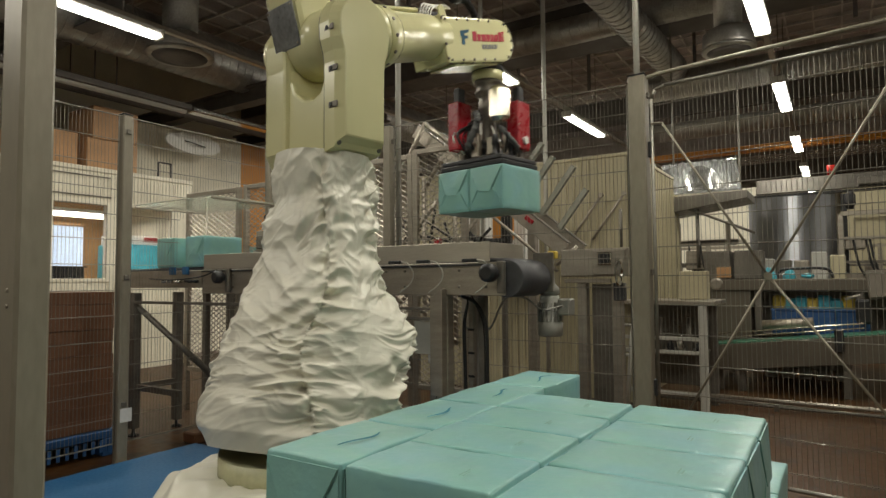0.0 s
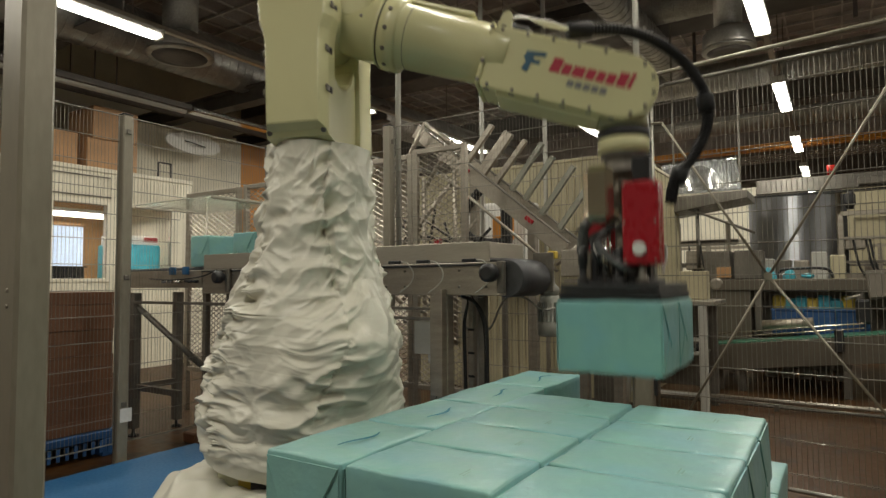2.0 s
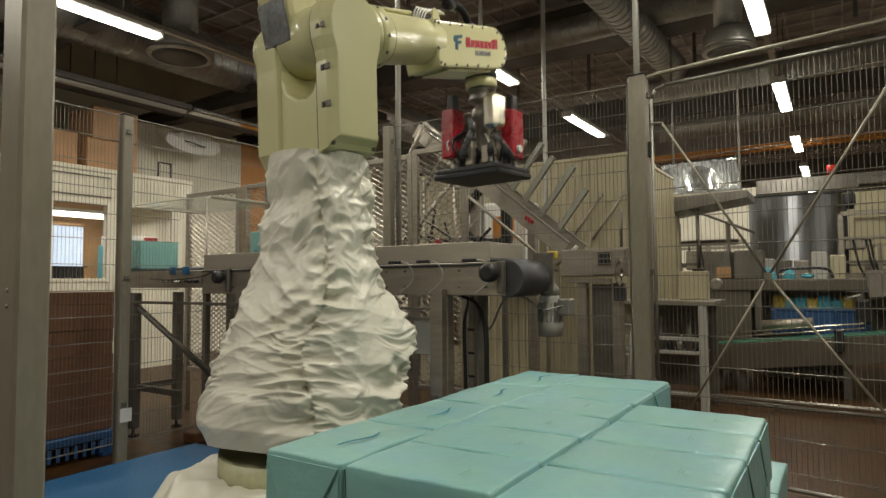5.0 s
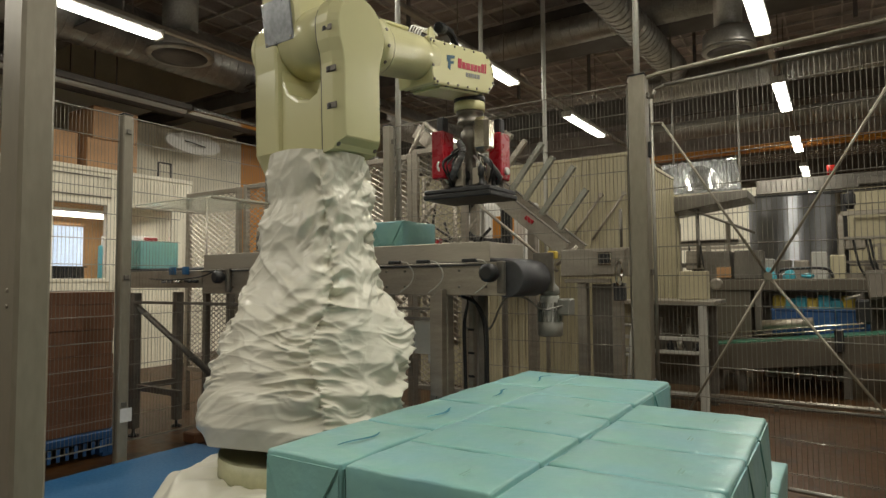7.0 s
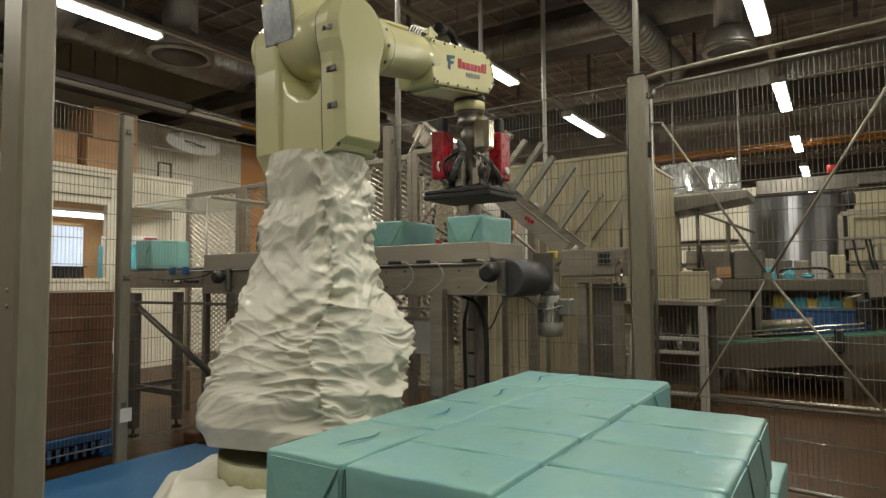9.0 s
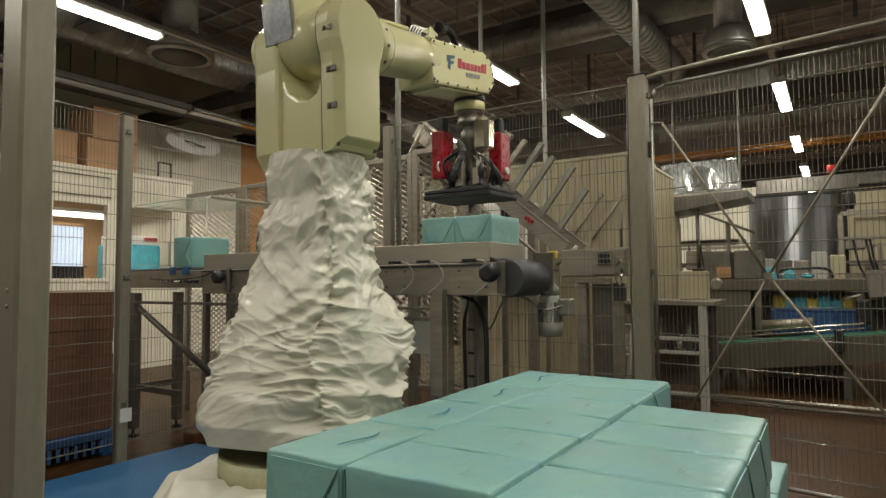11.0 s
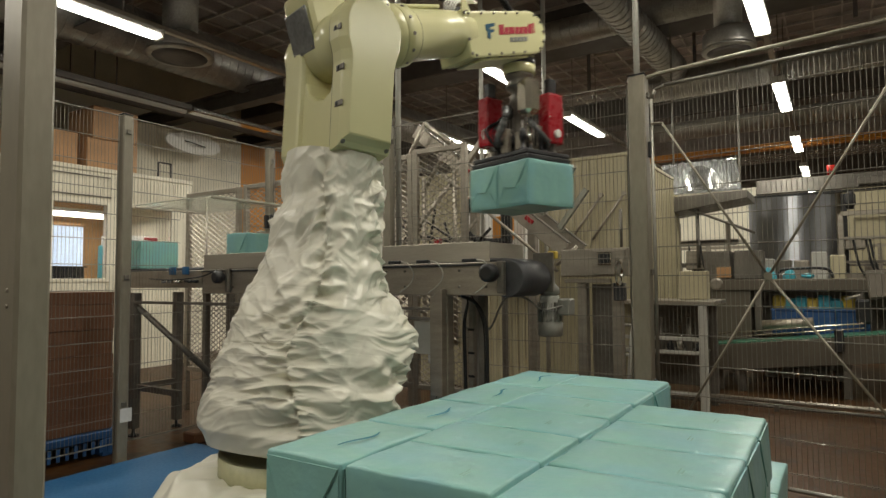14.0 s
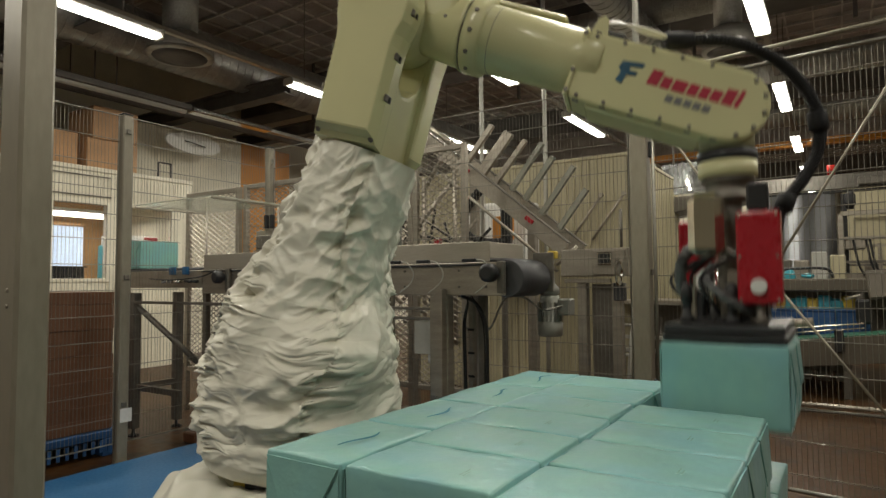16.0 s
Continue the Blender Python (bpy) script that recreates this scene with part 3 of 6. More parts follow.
def elbow_casting():
    """The upper end of the lower arm: a fork with a bolted cover on one side. x forward, y left, z along the arm."""
    def leg(half, low):
        pts = [(-half * .62, low), (half * .62, low), (half, low + .075), (half, -.10)]
        pts += [(half * 1.06 * math.cos(a), half * 1.06 * math.sin(a)) for a in [k * math.pi / 12 for k in range(13)]]
        return pts + [(-half, -.10), (-half, low + .075)]
    bm = bmesh.new()
    outline(bm, leg(.112, -.475), .065, .20, .016)
    body = part("elbow_casting", bm, M_CREAM, ROBOT)
    g = bmesh.new()
    crotch = [(-.145, -.475), (.10, -.475), (.13, -.30), (.12, -.10), (.064, -.095), (.058, -.14), (.03, -.19), (-.02, -.222), (-.075, -.232), (-.115, -.215), (-.138, -.17), (-.145, -.12)]
    outline(g, crotch, -.094, .094, .012)
    g.transform(Matrix(((0, 1, 0, 0), (1, 0, 0, 0), (0, 0, 1, 0), (0, 0, 0, 1))))
    part("fork_web", g, M_CREAM, body)

    def rim(inset, low, y):
        pts = [(-.102 + inset, low), (.102 - inset, low), (.104 - inset, -.13), (.109 - inset, -.095), (.122 - inset, -.055)]
        pts += [((.127 - inset) * math.cos(a), (.127 - inset) * math.sin(a)) for a in [k * math.pi / 14 for k in range(15)]]
        pts += [(-.122 + inset, -.055), (-.109 + inset, -.095), (-.104 + inset, -.13)]
        return [(x, y, z) for x, z in pts]
    bm = bmesh.new()
    loops = [[bm.verts.new(c) for c in rim(*a)] for a in ((.002, -.432, -.150), (0, -.430, -.153), (0, -.418, -.205), (.004, -.402, -.215), (.017, -.384, -.242), (.021, -.378, -.2445))]
    n = len(loops[0])
    for lo, hi in zip(loops, loops[1:]):
        for i in range(n):
            bm.faces.new((lo[i], lo[(i + 1) % n], hi[(i + 1) % n], hi[i]))
    bm.faces.new(loops[0][::-1])
    bm.faces.new(loops[-1])
    cover = part("side_cover", bm, M_CREAM, body)
    part("cover_joint", outline(bmesh.new(), [(x, z) for x, _, z in rim(.003, -.428, 0)], -.1495, -.1455), M_DARK, body, "dark joint behind the cover")
    for sx in (-1, 1):
        for x, z in ((.1215, -.021), (.1035, -.153), (.1025, -.276)):
            # raised dark blocks stand in for the shade inside the bolt pockets
            dark_block = part("bolt_pocket", solid(sx * x - .0035, sx * x + .0035, -.223, -.176, z - .011, z + .011, .003), M_STEEL_DK, cover)
            part("pocket_bolt", bolts(bmesh.new(), [(sx * (x + .003), -.192, z)], (sx, 0, 0), .008, .003), M_BLACK, dark_block)
        part("cover_bolt", bolts(bmesh.new(), [(sx * .088, -.211, -.4025)], (0, -.8, -.6), .009, .006), M_STEEL_DK, cover)
    part("end_cap", lathe(bmesh.new(), [(0, .112), (.022, .108), (.042, .088), (.052, .05)], (0, .2005, 0), (0, 1, 0), 36), M_CREAM, body)
    return body


def forearm():
    """x runs from the elbow axis to the wrist."""
    up = .038
    bm = lathe(bmesh.new(), [(0, .10), (.004, .118), (.20, .118), (.204, .10)], (0, -.143, 0), (0, 1, 0), 40)
    fore = part("elbow_hub", bm, M_CREAM, ROBOT)
    bm = bmesh.new()
    lathe(bm, [(0, .092), (.10, .104), (.205, .112), (.222, .122)], (.02, -.012, up), (1, 0, 0), 40)
    box(bm, .04, .20, -.118, -.02, -.02 + up, .108 + up, .018, None, 2)
    neck = part("hub_neck", bm, M_CREAM, fore)
    for x, z in ((.06, .085), (.18, .085), (.06, .0), (.18, .0)):
        part("neck_bolt", bolts(bmesh.new(), [(x, -.118, z + up)], (0, -1, 0), .006, .004), M_STEEL_DK, neck)
    part("flange_joint", lathe(bmesh.new(), [(.242, .1185), (.246, .1185)], (0, -.012, up), (1, 0, 0), 40), M_DARK, neck)
    bm = bmesh.new()
    lathe(bm, [(.246, .119), (.25, .1225), (.298, .1215), (.302, .112), (.304, .1045), (.56, .098), (.66, .09)], (0, -.012, up), (1, 0, 0), 40)
    tube = part("forearm_tube", bm, M_CREAM, fore)
    part("collar_joint", lathe(bmesh.new(), [(.328, .1), (.329, .1042), (.331, .1042), (.332, .1)], (0, -.012, up), (1, 0, 0), 40), M_STEEL_DK, tube)
    for k in range(12):
        a = k * math.pi / 6 + .2
        part("flange_bolt", bolts(bmesh.new(), [(.272, -.012 + .121 * math.cos(a), up + .121 * math.sin(a))], (0, math.cos(a), math.sin(a)), .0075, .005), M_STEEL_DK, tube)
    part("top_strip", solid(.30, .52, -.05, .02, .098 + up, .116 + up, .006), M_CREAM, tube)
    bm = bmesh.new()
    pts = [(.60, -.088), (.615, -.10), (1.02, -.10)]
    pts += [(1.03 + .10 * math.cos(a), .10 * math.sin(a)) for a in [(-1.35 + k * .27) for k in range(11)]]
    pts += [(1.02, .10), (.615, .10), (.60, .088)]
    outline(bm, [(x, z + .012) for x, z in pts], -.092, .092, .010)
    wrist = part("wrist_housing", bm, M_CREAM, fore)
    part("end_flange", solid(.590, .604, -.100, .100, -.087, .118, .005), M_CREAM, wrist)
    part("under_plate", solid(.66, .99, -.080, .080, -.100, -.0885, .005), M_CREAM, wrist)
    for x in (.63, .71, .79, .87, .95, 1.02):
        for z in (-.0905, .1115):
            for y in (-.08, .08):
                part("edge_bolt", solid(x - .009, x + .009, y - .009, y + .009, z, z + .005, .002), M_STEEL_DK, wrist)
    for k in range(5):
        a = -1.1 + k * .55
        part("side_bolt", bolts(bmesh.new(), [(1.03 + .086 * math.cos(a), -.092, .012 + .086 * math.sin(a))], (0, -1, 0), .007), M_STEEL_DK, wrist)
    for x in (.63, .71, .79, .87, .95):
        for z in (-.076, .100):
            part("side_bolt", bolts(bmesh.new(), [(x, -.092, z)], (0, -1, 0), .006), M_STEEL_DK, wrist)
    for z in (-.07, -.01, .045, .10):
        part("flange_bolt", bolts(bmesh.new(), [(.597, -.100, z)], (0, -1, 0), .007), M_STEEL_DK, wrist)
    # rear motor with a shiny cover
    bm = bmesh.new()
    box(bm, -.112, .06, -.04, .135, -.02, .215, .025, None, 2)
    motor = part("motor_block", bm, M_CREAM, fore)
    part("motor_cover", solid(-.120, -.113, -.03, .125, .0, .155, .003), M_SHEET, motor, "shiny bare metal cover plate")
    for y in (-.018, .113):
        for z in (.012, .143):
            part("cover_screw", bolts(bmesh.new(), [(-.120, y, z)], (-1, 0, 0), .004, .003), M_STEEL, motor)
    bm = bmesh.new()
    for y in (.03, .09):
        pipe(bm, spline([(-.05, y, .23), (-.02, y + .02, .31), (.10, y, .30), (.18, y - .02, .14)], 8), .012, 8)
    part("motor_cable", bm, M_BLACK, motor)
    # marking on the housing's side: plain slanted bars and a small emblem
    def bar(x0, x1, z0, z1, m, nm):
        k = .18
        part(nm, outline(bmesh.new(), [(x0 + k * z0, z0), (x1 + k * z0, z0), (x1 + k * z1, z1), (x0 + k * z1, z1)], -.0937, -.0922), m, wrist)
    x = .800
    for i, w in enumerate((.031, .026, .036, .026, .024, .026, .028, .012)):
        bar(x, x + w, .006, .050 if i in (0, 6) else (.054 if i == 7 else .038), M_LOGO_RED, "red_mark")
        x += w + .0055
    x = .868
    for w in (.02, .02, .02, .02, .02):
        bar(x, x + w, -.028, -.008, M_LOGO_GREY, "grey_mark")
        x += w + .005
    bm = bmesh.new()
    outline(bm, [(.722, .052), (.784, .058), (.780, .044), (.748, .040), (.746, .030), (.772, .030), (.768, .018), (.744, .016), (.738, -.012), (.718, -.006), (.726, .022), (.716, .030)], -.0937, -.0922)
    part("emblem", bm, M_LOGO_BLUE, wrist, "small blue-green emblem")
    part("cable_block", solid(.62, .70, -.03, .05, .112, .150, .006), M_DARK, wrist)
    part("lifting_lug", outline(bmesh.new(), [(.605, .11), (.655, .11), (.645, .155), (.630, .165), (.615, .155)], -.085, -.075, .002), M_CREAM, wrist)
    for k in range(5):
        bm = pipe(bmesh.new(), spline([(.60, -.03 + .015 * k, .118), (.64, -.03 + .014 * k, .165 + .008 * k), (.74, -.01 + .01 * k, .185), (.84, .035, .19)], 6), .004, 5)
        part("thin_cable", bm, M_WHITE, wrist, "thin white cable")
    return fore


def wrist_flange():
    """The turning flange below the wrist."""
    bm = lathe(bmesh.new(), [(-.098, .05), (-.096, .072), (.0, .072)], (0, 0, 0), (0, 0, 1), 32)
    fl = part("wrist_flange", bm, M_CREAM_DK, ROBOT)
    part("seal_ring", lathe(bmesh.new(), [(-.128, .078), (-.0985, .078)], (0, 0, 0), (0, 0, 1), 32), M_BLACK, fl)
    part("lower_ring", lathe(bmesh.new(), [(-.172, .070), (-.169, .077), (-.1285, .077)], (0, 0, 0), (0, 0, 1), 32), M_CREAM, fl)
    return fl


def gripper():
    """The vacuum gripper; the foam's under side is at z = 0."""
    bm = bmesh.new()
    lathe(bm, [(.05, .05), (.07, .03), (.28, .03), (.30, .046), (.345, .046), (.35, .034), (.38, .034), (.383, .064), (.395, .064), (.398, .058), (.43, .058), (.432, .068), (.4455, .068)], (0, 0, 0), (0, 0, 1), 24)
    g = part("gripper_column", bm, M_STEEL_DK, ROBOT)
    bm = solid(-.185, .185, -.14, .14, .028, .048, .004)
    box(bm, -.11, .11, -.09, .09, .048, .062, .003)
    part("suction_plate", bm, M_DARK, g)
    part("suction_foam", solid(-.190, .190, -.144, .144, 0, .026, .006), M_BLACK, g)
    for (x, y) in ((.12, .085), (-.098, -.10)):
        r = part("vacuum_blower", solid(x - .035, x + .035, y - .05, y + .05, .10, .335, .006), M_RED, g, "red enamelled vacuum ejector block")
        sx = 1 if x > 0 else -1
        bm = lathe(bmesh.new(), [(0, .019), (.012, .019), (.014, .017)], (x + .035 * sx, y, .145), (sx, 0, 0), 16)
        part("gauge", bm, M_WHITE, r, "round white pressure gauge")
        bm = bmesh.new()
        box(bm, x - .02, x + .02, y - .025, y + .025, .335, .41, .006)
        part("motor_cap", bm, M_BLACK, r)
        for d in (-.042, .042):
            for z in (.11, .22, .325):
                part("cover_screw", bolts(bmesh.new(), [(x + .035 * sx, y + d, z)], (sx, 0, 0), .004, .003), M_STEEL, r)
    f = part("filter_box", solid(.055, .145, -.085, .005, .225, .395, .020), M_BRASSY, g, "pale polished metal filter box")
    part("filter_stem", lathe(bmesh.new(), [(.05, .016), (.20, .014)], (.095, -.03, 0), (0, 0, 1), 14), M_CHROME, f)
    bm = bmesh.new()
    pipe(bm, spline([(-.09, -.04, .08), (-.02, -.125, .12), (.03, -.12, .22), (-.02, -.07, .28)], 9), .0165, 10, .10)
    pipe(bm, spline([(.06, .08, .07), (.15, .03, .10), (.14, -.04, .16), (.095, -.03, .2)], 8), .012, 8, .08)
    part("suction_hose", bm, M_HOSE, g, "dark grey ribbed suction hose")
    random.seed(4)
    for i in range(16):
        x, y = random.uniform(-.15, .15), random.uniform(-.115, .115)
        k = random.uniform(.7, 1.3)
        bm = lathe(bmesh.new(), [(.048, .016 * k), (.066, .016 * k), (.068, .011), (.100, .011), (.102, .014 * k), (.118 + random.random() * .03, .014 * k), (.155, .006)], (x, y, 0), (0, 0, 1), 10)
        part("fitting", bm, (M_STEEL_DK, M_DARK, M_BLACK, M_STEEL)[i % 4], g)
    for i in range(8):
        x, y = random.uniform(-.1, .1), random.uniform(-.09, .09)
        part("valve_block", solid(x - .022, x + .022, y - .016, y + .016, .06, .12 + random.random() * .08, .004), (M_DARK, M_STEEL)[i % 2], g)
    for k in range(9):
        a, b = random.uniform(-.12, .12), random.uniform(-.11, .11)
        bm = pipe(bmesh.new(), spline([(a, b, .08), (a * 1.3, b * 1.3 - .03, .17), (b * .5, a * .5, .26), (a * .3, b * .3, .34)], 6), .005, 6)
        part("air_line", bm, (M_BLACK, M_BLACK, M_WHITE)[k % 3], g)
    return g


def supply_hose():
    """The black ribbed hose that loops from the forearm over to the gripper. x points along the forearm's heading, z up, from the wrist."""
    pts = spline([(-.13, .035, .255), (-.08, .05, .262), (.07, .10, .245), (.21, .17, .17), (.29, .21, .04), (.285, .21, -.08), (.22, .18, -.18), (.14, .14, -.26), (.11, .12, -.33)], 28)
    h = part("supply_hose", pipe(bmesh.new(), pts, .0175, 12, .07), M_HOSE_BLACK, ROBOT, "black ribbed plastic hose")
    bm = lathe(bmesh.new(), [(-.05, .02), (-.045, .026), (.03, .026), (.035, .02)], (-.08, .05, .262), (1, .35, -.05), 16)
    part("hose_clamp", bm, M_HOSE_BLACK, h)
    bm = lathe(bmesh.new(), [(-.035, .02), (-.025, .028), (.025, .028), (.035, .02)], (.292, .213, -.01), (0, 0, -1), 16)
    part("hose_joint", bm, M_HOSE_BLACK, h)
    bm = lathe(bmesh.new(), [(0, .02), (.004, .026), (.05, .026), (.055, .02)], (.165, .155, -.225), (-.5, -.3, -1), 16)
    part("hose_end", bm, M_HOSE_BLACK, h)
    return h


ELBOW, FOREARM, FLANGE, GRIPPER, HOSE = elbow_casting(), forearm(), wrist_flange(), gripper(), supply_hose()


# the gripper's way: seconds, x, y, height of the foam, turn
CARRY_ONE = [
    (0.0, -.47, 1.79, 1.612, -10), (.3, -.293, 1.786, 1.623, -23), (.6, -.043, 1.671, 1.628, -43), (.8, .106, 1.553, 1.625, -55), (1.0, .225, 1.40, 1.62, -64),
    (1.3, .345, 1.20, 1.60, -80), (1.5, .40, 1.08, 1.50, -89), (1.65, .405, 1.07, 1.38, -90), (1.8, .405, 1.065, 1.231, -90),
]
LAY_ONE = [
    (2.0, .41, 1.048, 1.02, -90), (2.2, .416, 1.04, .864, -90), (2.4, .43, 1.02, .795, -90), (2.5, .43, 1.02, .786, -90), (2.6, .412, 1.015, .778, -90), (2.7, .393, 1.01, .768, -90),
    (2.8, .372, 1.004, .760, -90), (2.95, .353, 1.0, .756, -90),
    (3.3, .352, 1.0, .756, -90), (3.4, .355, 1.005, .78, -90), (3.5, .36, 1.02, .88, -90),
]
GO_BACK = [
    (3.7, .375, 1.05, 1.22, -90), (3.85, .35, 1.13, 1.47, -82), (4.0, .275, 1.30, 1.62, -70), (4.2, .10, 1.56, 1.64, -55), (4.5, -.18, 1.75, 1.63, -30),
    (4.9, -.47, 1.80, 1.60, -10), (5.3, -.635, 1.885, 1.515, 0), (5.7, -.636, 1.893, 1.495, 0), (11.3, -.636, 1.893, 1.495, 0),
]
LIFT_TWO = [
    (11.45, -.636, 1.893, 1.465, 0), (11.6, -.636, 1.893, 1.398, 0), (12.5, -.636, 1.893, 1.394, 0), (12.65, -.635, 1.89, 1.43, 0), (12.8, -.63, 1.88, 1.505, 0),
    (13.0, -.62, 1.86, 1.575, 0), (13.3, -.61, 1.845, 1.61, 0), (13.6, -.555, 1.835, 1.615, -4),
]
CARRY_TWO = [
    (14.0, -.315, 1.825, 1.622, -20), (14.3, -.05, 1.745, 1.622, -34.5), (14.6, .22, 1.65, 1.635, -52), (15.0, .535, 1.30, 1.615, -72), (15.3, .665, 1.17, 1.56, -87),
    (15.45, .69, 1.14, 1.44, -90), (15.6, .70, 1.11, 1.293, -90), (15.8, .705, 1.05, 1.082, -90), (16.0, .705, 1.03, .915, -90),
]
# how far the way above is pulled towards the camera, to fit its view
NEARER = ((0, .03), (1.3, .045), (2.2, 0), (3.5, 0), (3.8, .03), (4.3, .05), (4.9, .09), (5.4, .137), (12.6, .137), (13.0, .11), (13.3, .08), (13.7, .05), (14.6, .047), (15.3, .052), (16, 0))
CAMERA_AT = Vector((.955, -.825, 1.08))


# moves a point along its sight line towards the camera
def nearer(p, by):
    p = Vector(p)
    return p - (p - CAMERA_AT).normalized() * by


def pulled_in(row):
    by = float(np.interp(row[0], [a for a, _ in NEARER], [b for _, b in NEARER]))
    return (row[0], *nearer(row[1:4], by), row[4])


TOOL_WAY = [pulled_in(row) for row in CARRY_ONE + LAY_ONE + GO_BACK + LIFT_TWO + CARRY_TWO]


def tool_at(t):
    """The gripper's place between two rows, gliding."""
    for i in range(len(TOOL_WAY) - 1):
        a, b = TOOL_WAY[i], TOOL_WAY[i + 1]
        if a[0] <= t <= b[0]:
            p = TOOL_WAY[max(0, i - 1)]
            n = TOOL_WAY[min(len(TOOL_WAY) - 1, i + 2)]
            u = (t - a[0]) / (b[0] - a[0])
            h = b[0] - a[0]
            out = []
            for k in range(1, 5):
                def slope(lo, mid, hi):
                    if lo[0] == mid[0] or hi[0] == mid[0]:
                        return 0.0
                    s0, s1 = (mid[k] - lo[k]) / (mid[0] - lo[0]), (hi[k] - mid[k]) / (hi[0] - mid[0])
                    return 0.0 if s0 * s1 <= 0 else 2 * s0 * s1 / (s0 + s1)
                m0, m1 = slope(p, a, b), slope(a, b, n)
                if i == 0:
                    m0 = (b[k] - a[k]) / h
                if b is n:
                    m1 = (b[k] - a[k]) / h
                out.append((2 * u ** 3 - 3 * u * u + 1) * a[k] + (u ** 3 - 2 * u * u + u) * h * m0 + (3 * u * u - 2 * u ** 3) * b[k] + (u ** 3 - u * u) * h * m1)
            return out
    return list(TOOL_WAY[-1][1:])


def arm_at(t):
    """Heading, lean of the lower arm, dip of the forearm, and the elbow's reach and height."""
    x, y, z, turn = tool_at(t)
    dx, dy = x - J1.x, y - J1.y
    r, h = math.hypot(dx, dy) - A1, z + TOOL - H2
    d = math.hypot(r, h)
    th = math.atan2(h, r) + math.acos(max(-1, min(1, (L2 * L2 + d * d - L3 * L3) / (2 * L2 * d))))
    er, ez = A1 + L2 * math.cos(th), H2 + L2 * math.sin(th)
    dip = math.atan2(z + TOOL - ez, math.hypot(dx, dy) - er)
    return math.degrees(math.atan2(dy, dx)), 90 - math.degrees(th), math.degrees(dip), er, ez


def robot_rows():
    """Rows for every moving part of the robot, in the robot's space."""
    base = Matrix.Translation(-FOOT)
    rows = {k: [] for k in ("waist", "elbow", "fore", "flange", "grip", "hose")}
    cloth = [[] for _ in JACKET]
    times = sorted({round(k * .1, 3) for k in range(161)})
    for t in times:
        x, y, z, turn = tool_at(t)
        head, lean, dip, er, ez = arm_at(t)
        spin = Matrix.Translation(J1 - FOOT) @ pose(0, 0, 0, 0, 0, head)
        rows["waist"].append((t, pose(0, 0, 0, 0, 0, head)))
        rows["elbow"].append((t, spin @ pose(er, 0, ez, 0, lean, 0)))
        rows["fore"].append((t, spin @ pose(er, 0, ez, 0, -dip, 0)))
        rows["flange"].append((t, base @ pose(x, y, z + TOOL, 0, 0, turn)))
        rows["grip"].append((t, base @ pose(x, y, z, 0, 0, turn)))
        rows["hose"].append((t, base @ pose(x, y, z + TOOL, 0, 0, head) @ pose(0, 0, 0, 0, -.5 * (dip + 33), 0)))
        for rr, m in zip(cloth, jacket_poses(math.radians(head), math.radians(lean), er, ez)):
            rr.append((t, m))
    return rows, cloth


# ================= wrapped packs =================
PL, PS, PH = .294, .1945, .203


def pack_mesh(seed):
    """A soft-edged paper pack, long side along x, its base at z = 0, with slack corners and dents."""
    g = bmesh.new()
    bmesh.ops.create_cube(g, size=1)
    bmesh.ops.bevel(g, geom=g.edges[:], offset=.022, segments=2, affect="EDGES", profile=.5)
    bmesh.ops.subdivide_edges(g, edges=[e for e in g.edges if e.calc_length() > .5], cuts=9, use_grid_fill=True)
    for v in g.verts:
        v.co = Vector((v.co.x * PL, v.co.y * PS, (v.co.z + .5) * PH))
        p = v.co * 9 + Vector((seed * 3.1, seed * 1.7, seed))
        n = Vector((noise.noise(p), noise.noise(p + Vector((7, 0, 0))), noise.noise(p + Vector((0, 9, 0)))))
        q = v.co * 30 + Vector((seed, 0, 4))
        v.co += n * .0030 + Vector((0, 0, 1)) * .0012 * noise.noise(q)
        if v.co.z < .012:
            v.co.z = max(v.co.z, 0.0)
    me = bpy.data.meshes.new("pack")
    for f in g.faces:
        f.smooth = True
    bmesh.ops.recalc_face_normals(g, faces=g.faces)
    g.to_mesh(me)
    g.free()
    me.materials.append(M_PAPER)
    return me


def fold_mesh(seed, side):
    """The folded end of the wrapper: two side tucks and a top and a bottom flap that taper over one another."""
    bm = bmesh.new()
    x = side * PL / 2
    random.seed(seed * 7 + side)

    def flap(pts, lift):
        """A thin sheet through (y, z) points, lifted off the end."""
        lo = [bm.verts.new((x + side * .001, y, z)) for y, z in pts]
        hi = [bm.verts.new((x + side * (l + random.uniform(0, .002)), y, z)) for (y, z), l in zip(pts, lift)]
        bm.faces.new(hi)
        for i in range(len(pts)):
            j = (i + 1) % len(pts)
            bm.faces.new((lo[i], lo[j], hi[j], hi[i]))
    h, w = PH, PS / 2
    flap([(-w + .004, h - .01), (w - .004, h - .01), (.035, h * .42), (-.03, h * .40)], (.003, .003, .012, .010))
    flap([(-w + .006, .012), (w - .006, .012), (.03, h * .56), (-.035, h * .58)], (.003, .003, .008, .009))
    flap([(-w + .003, .02), (-.045, h * .48), (-w + .003, h - .02)], (.002, .006, .002))
    flap([(w - .003, .02), (.045, h * .48), (w - .003, h - .02)], (.002, .006, .002))
    bmesh.ops.recalc_face_normals(bm, faces=bm.faces)
    me = bpy.data.meshes.new("end_fold")
    bm.to_mesh(me)
    bm.free()
    me.materials.append(M_PAPER)
    return me


PACK_MESHES = [(pack_mesh(s), fold_mesh(s, 1), fold_mesh(s, -1)) for s in range(6)]


